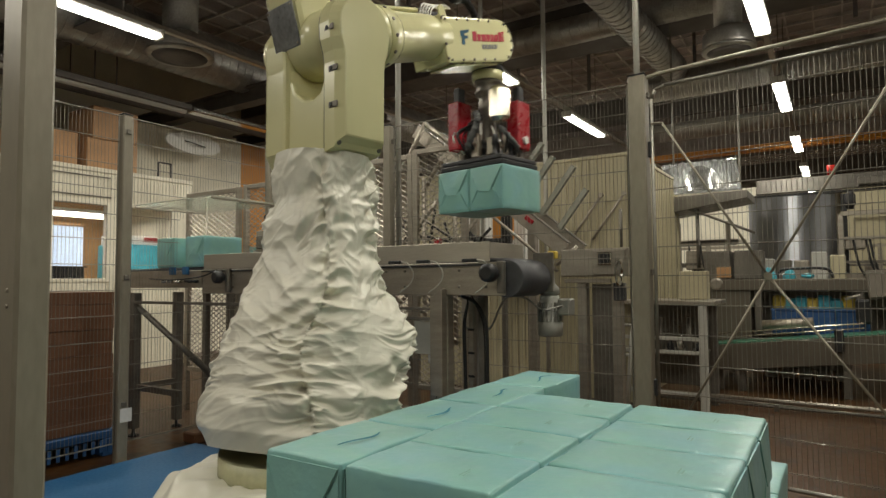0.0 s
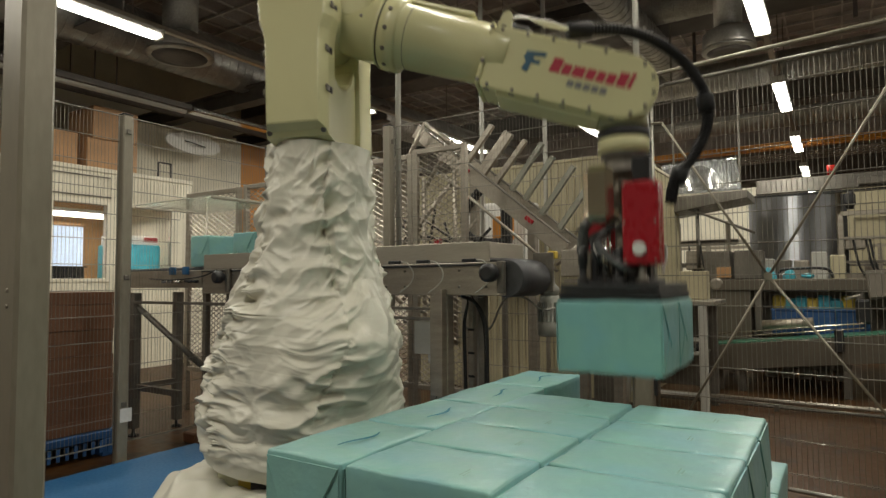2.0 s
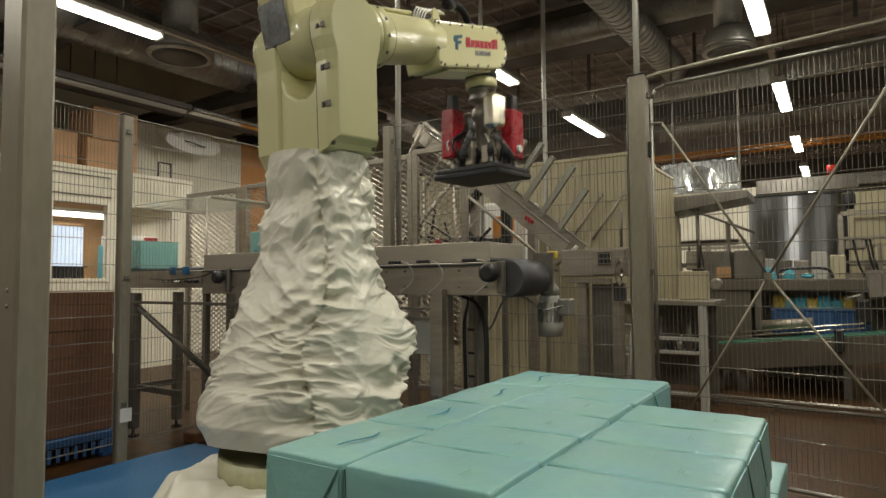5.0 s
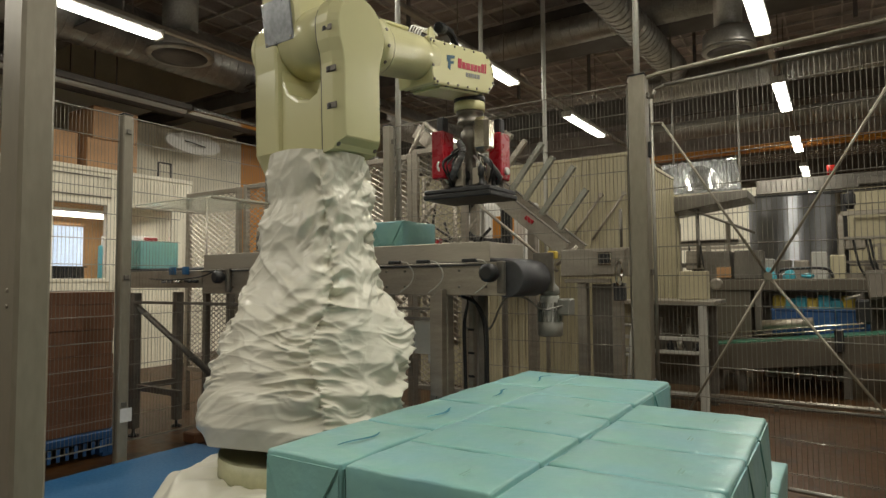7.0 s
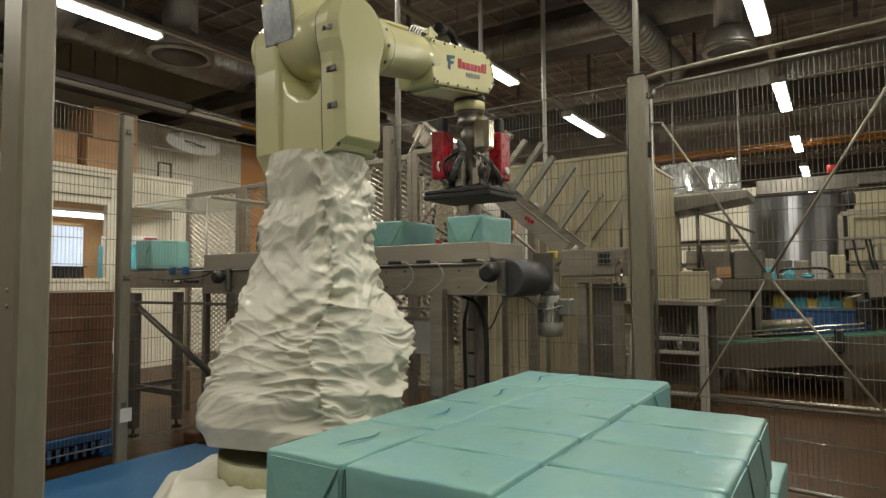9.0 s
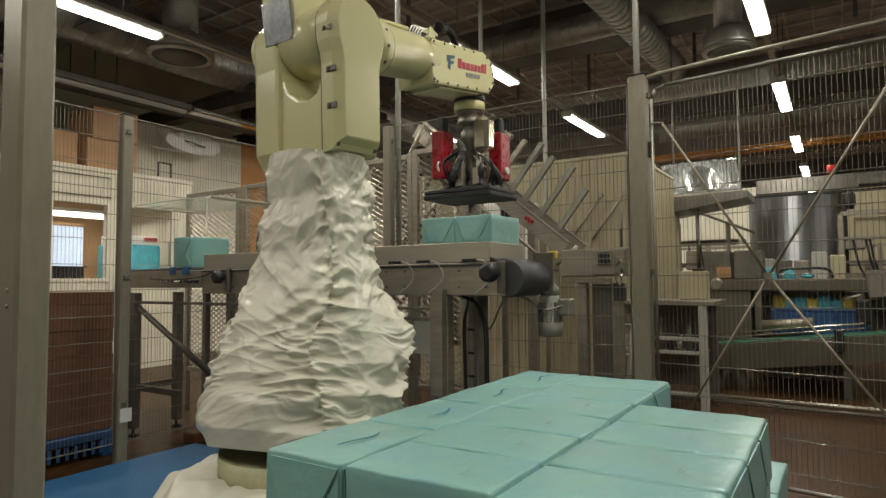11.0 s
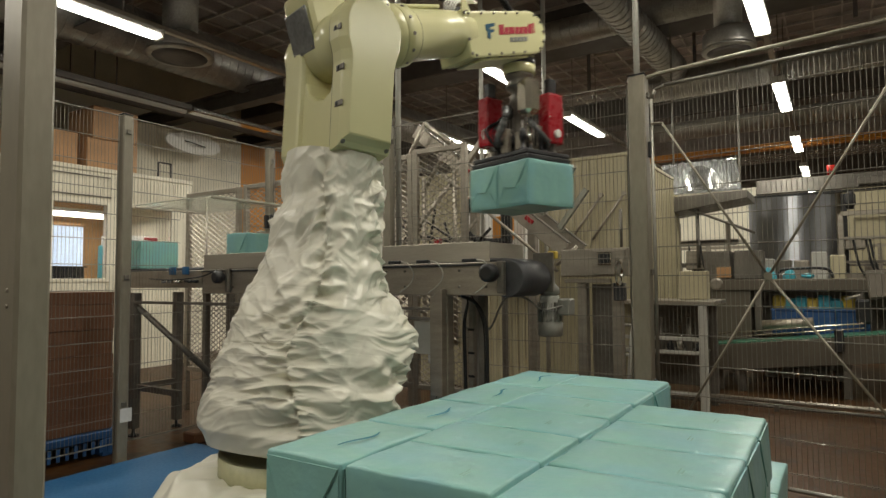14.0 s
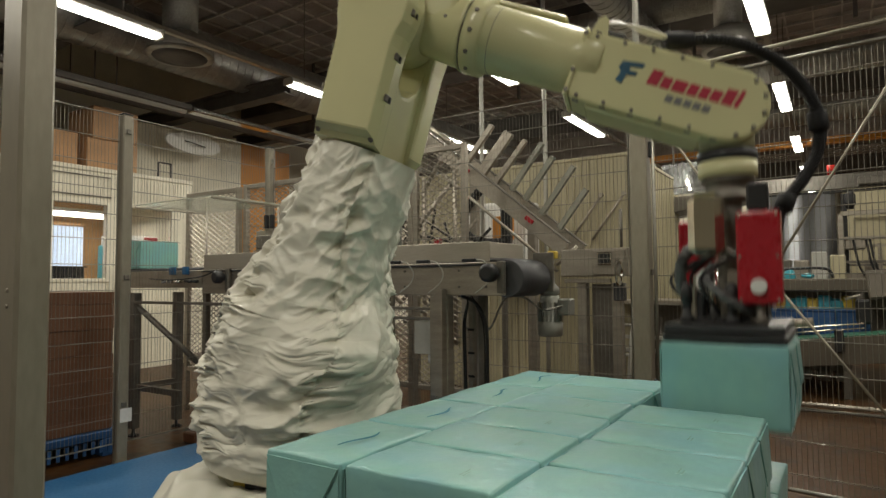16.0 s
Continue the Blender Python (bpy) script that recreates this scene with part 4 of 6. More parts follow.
def pack(m, i, label="teal paper-wrapped pack with folded ends on the pallet stack", group="packs on the pallet"):
    body, f0, f1 = PACK_MESHES[i % 6]
    ob = new("wrapped_pack", body)
    ob.matrix_world = m
    tagged(ob, label, "package", group)
    for me in (f0, f1):
        c = new("end_fold", me)
        c.parent = ob
    return ob


def top_marks(ob, seed, slit):
    """What shows on the top of a pack: an open seam of the wrapper, or a faint printed line."""
    random.seed(seed)
    if slit:
        bm = bmesh.new()
        x0, w = random.uniform(-.09, -.05), random.uniform(.10, .15)
        up, lo = [], []
        for k in range(13):
            u = k / 12
            y = -.028 + .012 * math.sin(u * 5 + seed) + .008 * u
            h = .0036 * math.sin(math.pi * u) + .0003
            z = PH + .0042 + .002 * math.sin(u * 4)
            up.append(bm.verts.new((x0 + w * u, y + h, z)))
            lo.append(bm.verts.new((x0 + w * u, y - h, z - .001)))
        for k in range(12):
            bm.faces.new((lo[k], lo[k + 1], up[k + 1], up[k]))
        part("seam_slit", bm, M_SLIT, ob, "dark open seam of the wrapper")
    else:
        x, y = random.uniform(.03, .08), random.uniform(-.03, .02)
        for k in range(2):
            part("printed_bar", solid(x + .007 * k, x + .0022 + .007 * k, y - .025, y + .012 - .012 * k, PH + .0028, PH + .0031), M_PRINT, ob, "faint grey print")


STACK_TOP = .7535
BASE = STACK_TOP - 3 * .203
random.seed(11)


def jit(a=.003):
    return random.uniform(-a, a)


count = 0
for layer in range(3):
    z = BASE + layer * .203
    spots = []
    if layer % 2 == 0:
        spots += [(.1, .15 + .3 * k, 90) for k in range(4)]
        spots += [(.346, .1 + .2 * k, 0) for k in range(6)]
        spots += [(.658, .1 + .2 * k, 0) for k in range(6)]
    else:
        spots += [(.715, .15 + .3 * k, 90) for k in range(4)]
        spots += [(.455, .1 + .2 * k, 0) for k in range(6)]
        spots += [(.155, .1 + .2 * k, 0) for k in range(6)]
    for x, y, turn in spots:
        if layer == 2 and turn == 0 and y > .8:
            continue
        count += 1
        one = pack(pose(x + jit(), y + jit(.002), z, 0, 0, turn + jit(.5)), count)
        if layer == 2:
            top_marks(one, count, turn == 90)

# ---- the pallet ----
pallet = thing("wooden_pallet", pose(0, 0, .0), "wooden pallet under the stack of teal packs", "pallet")
for k in range(5):
    part("top_board", solid(.0 + k * .175, .1 + k * .175, 0, 1.2, .122, .142, .003), M_CARD, pallet)
for k in range(3):
    part("stringer", solid(0, .8, .0 + k * .55, .1 + k * .55, .022, .122, .003), M_CARD, pallet)
    part("bottom_board", solid(.0 + k * .35, .1 + k * .35, 0, 1.2, 0.0, .022, .003), M_CARD, pallet)

# ---- packs that move ----
CARRY = "teal paper-wrapped pack carried by the vacuum gripper"
RIDE = "teal paper-wrapped pack riding on the conveyor"
FIRST = [pack(pose(0, 0, 0), 1, CARRY, "packs on the move"), pack(pose(0, 0, 0), 3, CARRY, "packs on the move")]
SECOND = [pack(pose(0, 0, 0), 2, CARRY, "packs on the move"), pack(pose(0, 0, 0), 4, CARRY, "packs on the move")]
THIRD = [pack(pose(0, 0, 0), 5, RIDE, "packs on the move"), pack(pose(0, 0, 0), 1, RIDE, "packs on the move"), pack(pose(0, 0, 0), 3, RIDE, "packs on the move")]
BELT_Z, BELT_Y = 1.188, 1.893
# share of their distance from the camera that belts and packs keep
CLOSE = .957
RIDES = {
    "front": [(0, -2.74), (1.5, -2.35), (6.3, -1.23), (9.15, -.545), (9.3, -.535), (11.4, -.535)],
    "back": [(0, -3.08), (1.5, -2.77), (3.5, -2.42), (4.2, -2.27), (8.7, -1.13), (9.2, -1.02), (10.4, -.737), (11.4, -.737)],
    "next": [(0, -3.50), (8.2, -3.50), (9.0, -3.36), (11.5, -2.76), (12.5, -2.65), (14.0, -2.3), (14.5, -2.17), (16.0, -1.8)],
}


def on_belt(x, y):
    """A pack's pose on the belts, pulled towards the camera as the belts are."""
    return pose(CAMERA_AT.x + (x - CAMERA_AT.x) * CLOSE, CAMERA_AT.y + (y - CAMERA_AT.y) * CLOSE, CAMERA_AT.z + (BELT_Z - CAMERA_AT.z) * CLOSE, 0, 0, 90)


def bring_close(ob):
    """Scales a thing of the conveyor towards the camera to fit its view, its feet on the floor."""
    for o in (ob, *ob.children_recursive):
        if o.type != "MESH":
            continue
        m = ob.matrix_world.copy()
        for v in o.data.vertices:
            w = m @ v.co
            z = CAMERA_AT.z + (w.z - CAMERA_AT.z) * CLOSE
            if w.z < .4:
                z = w.z * (CAMERA_AT.z + (.4 - CAMERA_AT.z) * CLOSE) / .4
            v.co = m.inverted() @ Vector((CAMERA_AT.x + (w.x - CAMERA_AT.x) * CLOSE, CAMERA_AT.y + (w.y - CAMERA_AT.y) * CLOSE, z))
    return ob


def ride_x(name, t):
    rows = RIDES[name]
    for (t0, x0), (t1, x1) in zip(rows, rows[1:]):
        if t0 <= t <= t1:
            return x0 + (x1 - x0) * (t - t0) / (t1 - t0)
    return rows[-1][1]


def feed_y(t):
    """The next pack comes in along the cross conveyor."""
    u = max(0.0, min(1.0, (t - 1.2) / 1.8))
    return 3.0 + (BELT_Y - 3.0) * u * u * (3 - 2 * u)


def held(t, side):
    """Where a carried pack lies: side -1 or 1 under the gripper."""
    x, y, z, turn = tool_at(t)
    return pose(x, y, z - .203, 0, 0, turn) @ pose(side * .1, 0, 0, 0, 0, 90)


def motions():
    rows, cloth = robot_rows()
    for ob, key in ((WAIST, "waist"), (ELBOW, "elbow"), (FOREARM, "fore"), (FLANGE, "flange"), (GRIPPER, "grip"), (HOSE, "hose")):
        walk(ob, rows[key])
    for ob, rr in zip(JACKET, cloth):
        walk(ob, rr)
    for ob, side in zip(FIRST, (-1, 1)):
        last = pose(.347, 1.0 - side * .1, STACK_TOP - .203, 0, 0, 0)
        walk(ob, [(k / 10, held(k / 10, side)) for k in range(30)] + [(3.0, last), (3.1, last), (16.0, last)])
    for ob, side, name in zip(SECOND, (-1, 1), ("back", "front")):
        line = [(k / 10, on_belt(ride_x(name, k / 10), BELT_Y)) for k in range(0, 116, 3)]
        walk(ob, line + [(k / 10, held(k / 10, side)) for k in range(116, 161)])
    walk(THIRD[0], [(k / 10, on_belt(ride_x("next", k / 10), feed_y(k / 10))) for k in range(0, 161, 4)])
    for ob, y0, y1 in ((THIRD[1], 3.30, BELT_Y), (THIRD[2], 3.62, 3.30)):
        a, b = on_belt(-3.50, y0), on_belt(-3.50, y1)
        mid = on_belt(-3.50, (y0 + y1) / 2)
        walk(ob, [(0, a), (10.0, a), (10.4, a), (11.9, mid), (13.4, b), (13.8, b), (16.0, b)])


# ================= conveyor in the cell =================
def conveyor():
    ob = thing("belt_conveyor", pose(0, 0, 0), "stainless belt conveyor on legs with a dark drum at its end", "conveyor")
    y0, y1 = 1.715, 2.125
    xa, xb = -3.66, -.36
    for y in (y0, y1 - .012):
        fr = part("side_frame", solid(-2.62, xb + .01, y, y + .012, 1.008, 1.168, .003), M_STEEL, ob)
        bm = bolts(bmesh.new(), [(x, y, z) for x in (-2.3, -1.9, -1.05, -.93, -.6, -.45) for z in (1.05, 1.13)], (0, -1, 0), .007, .006)
        tagged(part("frame_bolt", bm, M_STEEL_DK, fr), kind="stuff")
        part("infeed_frame", solid(xa, -2.63, y, y + .012, 1.045, 1.165, .003), M_STEEL, ob)
        part("edge_strip", solid(-2.62, xb - .05, y - .012, y - .002, 1.150, 1.160, .002), M_BLACK, ob)
    part("belt", solid(xa, xb, y0 + .03, y1 - .045, 1.160, 1.186, .008), M_BELT, ob)
    for y in (1.710, 2.072):
        part("guide_plate", solid(-2.60, -.428, y, y + .006, 1.170, 1.266, .002), M_GUIDE, ob, "bare stainless side guide plate")
    part("guide_end", solid(-.434, -.428, 1.717, 2.071, 1.188, 1.264, .002), M_GUIDE, ob)
    part("drum", lathe(bmesh.new(), [(0, .084), (.004, .090), (.31, .090), (.314, .084)], (xb + .01, y0 + .015, 1.09), (0, 1, 0), 32), M_BELT, ob, "dark rubber covered drum")
    for x, y, sz in ((-.40, y0, .045), (-2.37, y0, .042)):
        k = part("bearing", lathe(bmesh.new(), [(0, sz * .5), (.03, sz * .6), (.05, sz), (.085, sz * .95), (.095, sz * .6)], (x, y, 1.115), (0, -1, 0), 20), M_BLACK, ob, "black round bearing cap")
        part("bearing_bracket", solid(x + .02, x + .055, y - .03, y, 1.02, 1.17, .004), M_STEEL_DK, k)
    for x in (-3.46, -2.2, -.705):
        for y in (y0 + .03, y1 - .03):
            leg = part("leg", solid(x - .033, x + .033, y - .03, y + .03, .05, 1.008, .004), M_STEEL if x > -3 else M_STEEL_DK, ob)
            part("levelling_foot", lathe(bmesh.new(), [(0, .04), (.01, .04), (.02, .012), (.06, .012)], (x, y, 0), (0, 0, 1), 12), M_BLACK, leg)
        part("cross_bar", solid(x - .02, x + .02, y0 + .06, y1 - .06, .30, .34, .003), M_STEEL_DK, ob)
    # slant-cut bracket by the leg
    bm = bmesh.new()
    outline(bm, [(-.742, 1.0), (-.672, 1.04), (-.672, .52), (-.742, .52)], y0 - .05, y0 - .006, .003)
    part("leg_bracket", bm, M_STEEL, ob)
    part("diagonal_brace", rod(bmesh.new(), (-3.45, 1.74, .92), (-2.95, 2.10, .35), .022, 8), M_STEEL_DK, ob)
    part("low_rail", solid(-3.46, -2.9, 1.74, 1.77, .30, .34, .003), M_STEEL_DK, ob)
    part("low_rail", solid(-3.46, -2.2, 1.70, 1.712, .93, .95, .002), M_STEEL_DK, ob)
    part("low_rail", solid(-2.2, -.75, 1.74, 1.752, .93, .945, .002), M_STEEL_DK, ob)
    part("low_rail", solid(-2.2, -.75, 1.74, 1.752, .88, .895, .002), M_STEEL_DK, ob)
    # sensors with their leads
    for x in (-.98, -.80, -.53):
        s = part("sensor", solid(x - .04, x + .04, y0 - .03, y0 - .012, 1.17, 1.186, .003), M_BLACK, ob)
        pts = spline([(x + .04, y0 - .02, 1.18), (x + .09, y0 - .035, 1.17), (x + .12, y0 - .025, 1.12), (x + .10, y0 - .02, 1.07), (x + .03, y0 - .02, 1.02)], 8)
        part("sensor_lead", pipe(bmesh.new(), pts, .0028, 6), M_GREYPLAST, s)
    for x in (-2.93, -2.78):
        part("blue_clamp", solid(x - .025, x + .025, y0 - .03, y0 - .002, 1.135, 1.19, .005), M_BLUE, ob, "blue plastic clamp")
    for x in (-3.02, -2.95, -2.86, -2.74, -2.67):
        part("air_fitting", lathe(bmesh.new(), [(0, .012), (.02, .012), (.025, .008), (.05, .008)], (x, y0, 1.09), (0, -1, 0), 10), M_CHROME if x < -2.8 else M_BLACK, ob)
    pts = spline([(-3.2, y0 - .02, 1.11), (-2.9, y0 - .04, 1.10), (-2.6, y0 - .03, 1.12), (-2.45, y0 - .02, 1.16)], 10)
    part("air_line", pipe(bmesh.new(), pts, .005, 6), M_BLACK, ob)
    part("yellow_mark", solid(-.315, -.27, 2.13, 2.17, 1.19, 1.23, .004), M_YELLOW, ob, "yellow plastic end block")
    return ob


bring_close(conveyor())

ob = thing("feed_conveyor", pose(-3.5, 0, 0), "short cross conveyor that feeds packs to the belt", "conveyor")
part("belt", solid(-.16, .16, 2.14, 3.9, 1.160, 1.186, .008), M_BELT, ob)
for x in (-.19, .18):
    part("side_frame", solid(x, x + .012, 2.13, 3.9, 1.05, 1.2, .003), M_STEEL, ob)
for x in (-.16, .16):
    for y in (2.5, 3.7):
        part("leg", solid(x - .025, x + .025, y - .025, y + .025, 0, 1.05, .003), M_STEEL_DK, ob)
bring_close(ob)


def gear_motor():
    ob = thing("gear_motor", pose(-.305, 2.13, 0), "grey finned gear motor hung below the conveyor drum", "motor")
    part("gear_head", lathe(bmesh.new(), [(1.0, .04), (1.01, .052), (1.04, .05), (1.06, .028), (1.16, .024), (1.18, .03)], (0, 0, 0), (0, 0, 1), 24), M_MOTOR, ob)
    body = part("motor_body", lathe(bmesh.new(), [(.79, .055), (.795, .064), (.86, .066), (.865, .054), (.97, .054), (.975, .05), (1.0, .05)], (0, 0, 0), (0, 0, 1), 28), M_MOTOR, ob)
    bm = bmesh.new()
    for k in range(18):
        a = 2 * math.pi * k / 18
        box(bm, .05, .064, -.0025, .0025, .868, .965, 0, pose(0, 0, 0, 0, 0, math.degrees(a)))
    tagged(part("cooling_fin", bm, M_MOTOR, body), kind="stuff")
    part("terminal_box", solid(.06, .125, -.045, .035, .90, .985, .008), M_MOTOR, ob)
    part("mount_plate", solid(-.06, .05, -.07, -.055, 1.02, 1.22, .003), M_STEEL_DK, ob)
    pts = spline([(.09, -.04, .95), (0, -.09, .93), (-.10, -.10, .99), (-.22, -.08, .98), (-.33, -.05, .82), (-.45, -.03, .80), (-.5, -.03, .83)], 10)
    part("cable", pipe(bmesh.new(), pts, .006, 6), M_MOTOR, ob)
    return ob


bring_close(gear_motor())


def junction_box():
    ob = thing("junction_box", pose(-.94, 1.95, 0), "light grey plastic junction box under the conveyor", "electrical box")
    part("box_body", solid(-.065, .065, -.04, .03, .685, .86, .006), M_GREYPLAST, ob)
    part("lid", solid(-.067, .067, -.05, -.041, .683, .862, .004), M_GREYPLAST, ob)
    part("cable_gland", lathe(bmesh.new(), [(.63, .012), (.66, .016), (.684, .016)], (.01, 0, 0), (0, 0, 1), 10), M_WHITE, ob)
    part("bracket_post", solid(-.02, .02, .031, .06, 0, .9, .003), M_STEEL_DK, ob)
    return ob


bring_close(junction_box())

ob = thing("cable_column", pose(-.60, 1.93, 0), "steel column with black cables tied to it", "cable column")
part("column", solid(-.02, .02, .0, .04, 0, 1.0, .003), M_STEEL_DK, ob)
part("column", solid(-.065, -.04, -.02, .02, 0, .99, .003), M_STEEL, ob)
for k, (dx, r) in enumerate(((.05, .009), (-.075, .005), (-.085, .005), (.035, .004))):
    pts = spline([(-.10 + .02 * k, -.03, 1.0), (-.02 + dx * .4, -.05, .96), (dx, -.04, .84), (dx, -.03, .55), (dx, -.03, .02)], 8)
    part("cable", pipe(bmesh.new(), pts, r, 8), M_BLACK, ob)
for z in (.3, .44, .58, .7, .82):
    part("cable_tie", solid(-.068, -.03, -.026, -.0205, z, z + .012, .002), M_BLACK, ob)
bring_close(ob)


# ================= expanded metal guards =================
def expanded_panel(name, m, w, h, label, frame=True, dw=.070, dh=.040, r=.0038):
    """A framed guard of expanded metal: crossing slanted strands."""
    ob = thing(name, m, label, "guard", "expanded metal guards")
    bm = bmesh.new()
    slope = dh / dw
    for sgn in (1, -1):
        n0, n1 = int(-w * slope / dh) - 2, int((h + w * slope) / dh) + 2
        for k in range(n0, n1):
            c = k * dh
            # strand z = c + sgn * slope * x, cut to the panel
            xs = sorted(x for x in (0, w, -c / (sgn * slope), (h - c) / (sgn * slope)) if -1e-9 <= x <= w + 1e-9 and -1e-6 <= c + sgn * slope * x <= h + 1e-6)
            if len(xs) >= 2 and xs[-1] - xs[0] > .01:
                a, b = xs[0], xs[-1]
                rod(bm, (a, .004 * sgn, c + sgn * slope * a), (b, .004 * sgn, c + sgn * slope * b), r, 4, caps=False)
    tagged(part("expanded_metal", bm, M_STEEL, ob), kind="stuff")
    if frame:
        for x in (0, w):
            part("upright", solid(x - .02, x + .02, -.02, .02, -m.translation.z, h + .02, .003), M_STEEL, ob)
        for z in (0, h):
            part("rail", solid(.02, w - .02, -.018, .018, z - .018, z + .018, .003), M_STEEL, ob)
    return ob


expanded_panel("machine_guard", pose(-1.53, 2.66, .35), .40, 1.64, "grey framed expanded metal guard behind the conveyor")
expanded_panel("machine_guard", pose(-2.25, 2.68, .35), .66, 1.62, "grey framed expanded metal guard behind the conveyor")
expanded_panel("machine_guard", pose(-3.05, 2.42, .35), .74, 1.50, "grey framed expanded metal guard beside the infeed")
expanded_panel("machine_guard", pose(-3.75, 2.38, .35), .66, 1.48, "grey framed expanded metal guard beside the infeed")

ob = thing("plastic_canopy", pose(-2.73, 1.84, 1.62), "clear plastic lid over the conveyor infeed", "guard")
M_CLEAR = mat("clear_plastic", (0.52, 0.53, 0.46), 0.15, var=0.05, bump=0.02, trans=0.55, spec=.4)
part("sheet", solid(-.42, .42, -.29, .29, 0, .006, .002), M_CLEAR, ob).visible_shadow = False
for x in (-.42, .42):
    part("rim", solid(x - .008, x + .008, -.29, .29, -.014, -.001, .002), M_STEEL, ob)
for x, y in ((-.4, .27), (.4, .27)):
    part("stay", rod(bmesh.new(), (x, y, -.44), (x, y, -.002), .007, 8), M_STEEL, ob)

ob = thing("limit_switch", pose(-2.62, 2.26, 1.33), "dark limit switch bracket above the belt", "switch")
part("housing", solid(-.10, .06, -.02, .02, .0, .10, .006), M_STEEL_DK, ob)
part("plate", solid(-.14, .10, .022, .03, -.02, .14, .003), M_STEEL, ob)
part("latch", solid(.0, .03, -.03, .0, .15, .25, .004), M_BLACK, ob)
part("latch", solid(.06, .09, -.03, .0, .15, .25, .004), M_BLACK, ob)


# ================= inclined flight conveyor =================
def flight_conveyor():
    ob = thing("flight_conveyor", pose(0, 3.2, 0), "steep steel flight conveyor with upright carrier bars", "conveyor")
    a, b = Vector((-1.80, 0, 2.26)), Vector((-.58, 0, 1.28))
    d = (b - a).normalized()
    n = Vector((-d.z, 0, d.x)) * -1
    if n.z < 0:
        n = -n
    ang = math.degrees(math.atan2(-(b.z - a.z), b.x - a.x))
    length = (b - a).length
    m = Matrix.Translation(a) @ pose(0, 0, 0, 0, ang, 0)
    for y in (-.16, .16):
        part("side_rail", solid(0, length, y - .012, y + .012, -.05, .05, .003, m), M_STEEL, ob)
        part("chain_strip", solid(0, length, y - .02, y + .02, .052, .062, .002, m), M_STEEL_DK, ob)
    part("under_bar", rod(bmesh.new(), m @ Vector((.42, -.17, -.13)), m @ Vector((length + .05, -.17, -.14)), .012, 8), M_STEEL, ob)
    for x, z, h in ((-1.40, 1.92, .40), (-1.24, 1.84, .39)):
        for y in (-.12, .12):
            bar = Matrix.Translation((x, y, z)) @ pose(0, 0, 0, 0, 41, 0)
            part("carrier_bar", solid(-.02, .02, -.018, .018, 0, h, .003, bar), M_STEEL, ob)
    for x, z, h in ((-1.10, 1.76, .42), (-.99, 1.68, .38), (-.86, 1.56, .42), (-.72, 1.45, .34)):
        bar = Matrix.Translation((x, .1, z)) @ pose(0, 0, 0, 0, 38, 0)
        part("carrier_bar", solid(-.02, .02, -.018, .018, 0, h, .003, bar), M_CLEAR, ob, "clear plastic carrier bar")
    for s in (.55, 1.20):
        part("red_pad", solid(s, s + .07, -.185, -.172, .0, .03, .002, m), M_RED, ob, "small red pad")
    for x, z in ((-1.45, 1.95), (-.95, 1.5)):
        part("support_leg", solid(x - .03, x + .03, .12, .18, 0, z - .05, .003), M_STEEL, ob)
    part("joint_arm", rod(bmesh.new(), (-.62, -.2, 1.18), (-.48, -.2, 1.30), .012, 8), M_STEEL, ob)
    pts = spline([(-1.38, .1, 1.78), (-1.52, .12, 1.62), (-1.50, .12, 1.45), (-1.36, .12, 1.38), (-1.16, .12, 1.37)], 12)
    part("cable_chain", pipe(bmesh.new(), pts, .035, 8, .12), M_BLACK, ob, "black plastic cable chain")
    part("cable_chain", solid(-1.2, -1.12, .1, .16, 1.36, 1.66, .008), M_BLACK, ob)
    return ob


flight_conveyor()

# things glimpsed through the guards
ob = thing("yellow_box", pose(-1.40, 3.75, 0), "small orange-yellow control box on a stand", "control box")
part("box_body", solid(-.09, .08, -.04, .04, 1.42, 1.62, .008), M_ORANGE, ob)
part("stand", solid(-.02, .02, -.02, .02, 0, 1.42, .002), M_STEEL_DK, ob)
ob = thing("white_cabinet", pose(-1.62, 4.15, 0), "white metal cabinet behind the flight conveyor", "cabinet")
part("cabinet_body", solid(-.3, .3, -.15, .15, 1.17, 1.78, .01), M_WHITE, ob)
part("cabinet_door", solid(-.28, .28, -.165, -.152, 1.19, 1.76, .004), M_WHITE, ob)
for x in (-.27, .27):
    part("stand_leg", solid(x - .02, x + .02, -.02, .02, 0, 1.169, .003), M_STEEL_DK, ob)
ob = thing("support_rack", pose(-1.55, 2.95, 0), "slanting steel frame bars above the guards", "frame")
for a, b in (((-.35, 0, 1.9), (-.10, 0, 2.28)), ((-.10, 0, 2.28), (.15, 0, 2.08)), ((-.3, .3, 1.85), (-.05, .3, 2.2)), ((-.55, .1, 1.2), (.1, .1, 1.85)), ((-.5, .2, .9), (.25, .2, 1.55)), ((.1, .1, .6), (.1, .1, 2.0)), ((-.25, .2, .5), (-.25, .2, 1.9))):
    part("bar", rod(bmesh.new(), a, b, .018, 8), M_STEEL, ob)
random.seed(21)
for k in range(7):
    x, z = random.uniform(-.6, .3), random.uniform(.5, 1.6)
    part("actuator", lathe(bmesh.new(), [(0, .02), (.2, .02), (.21, .008), (.3, .008)], (x, random.uniform(.1, .5), z), (random.uniform(-1, 1), 0, random.uniform(-.6, 1)), 10), M_STEEL if k % 3 else M_STEEL_DK, ob)
for k in range(5):
    pts = spline([(random.uniform(-.6, .4), .3, random.uniform(.8, 1.7)) for _ in range(4)], 8)
    part("hose", pipe(bmesh.new(), pts, .012, 6), M_BLACK, ob)
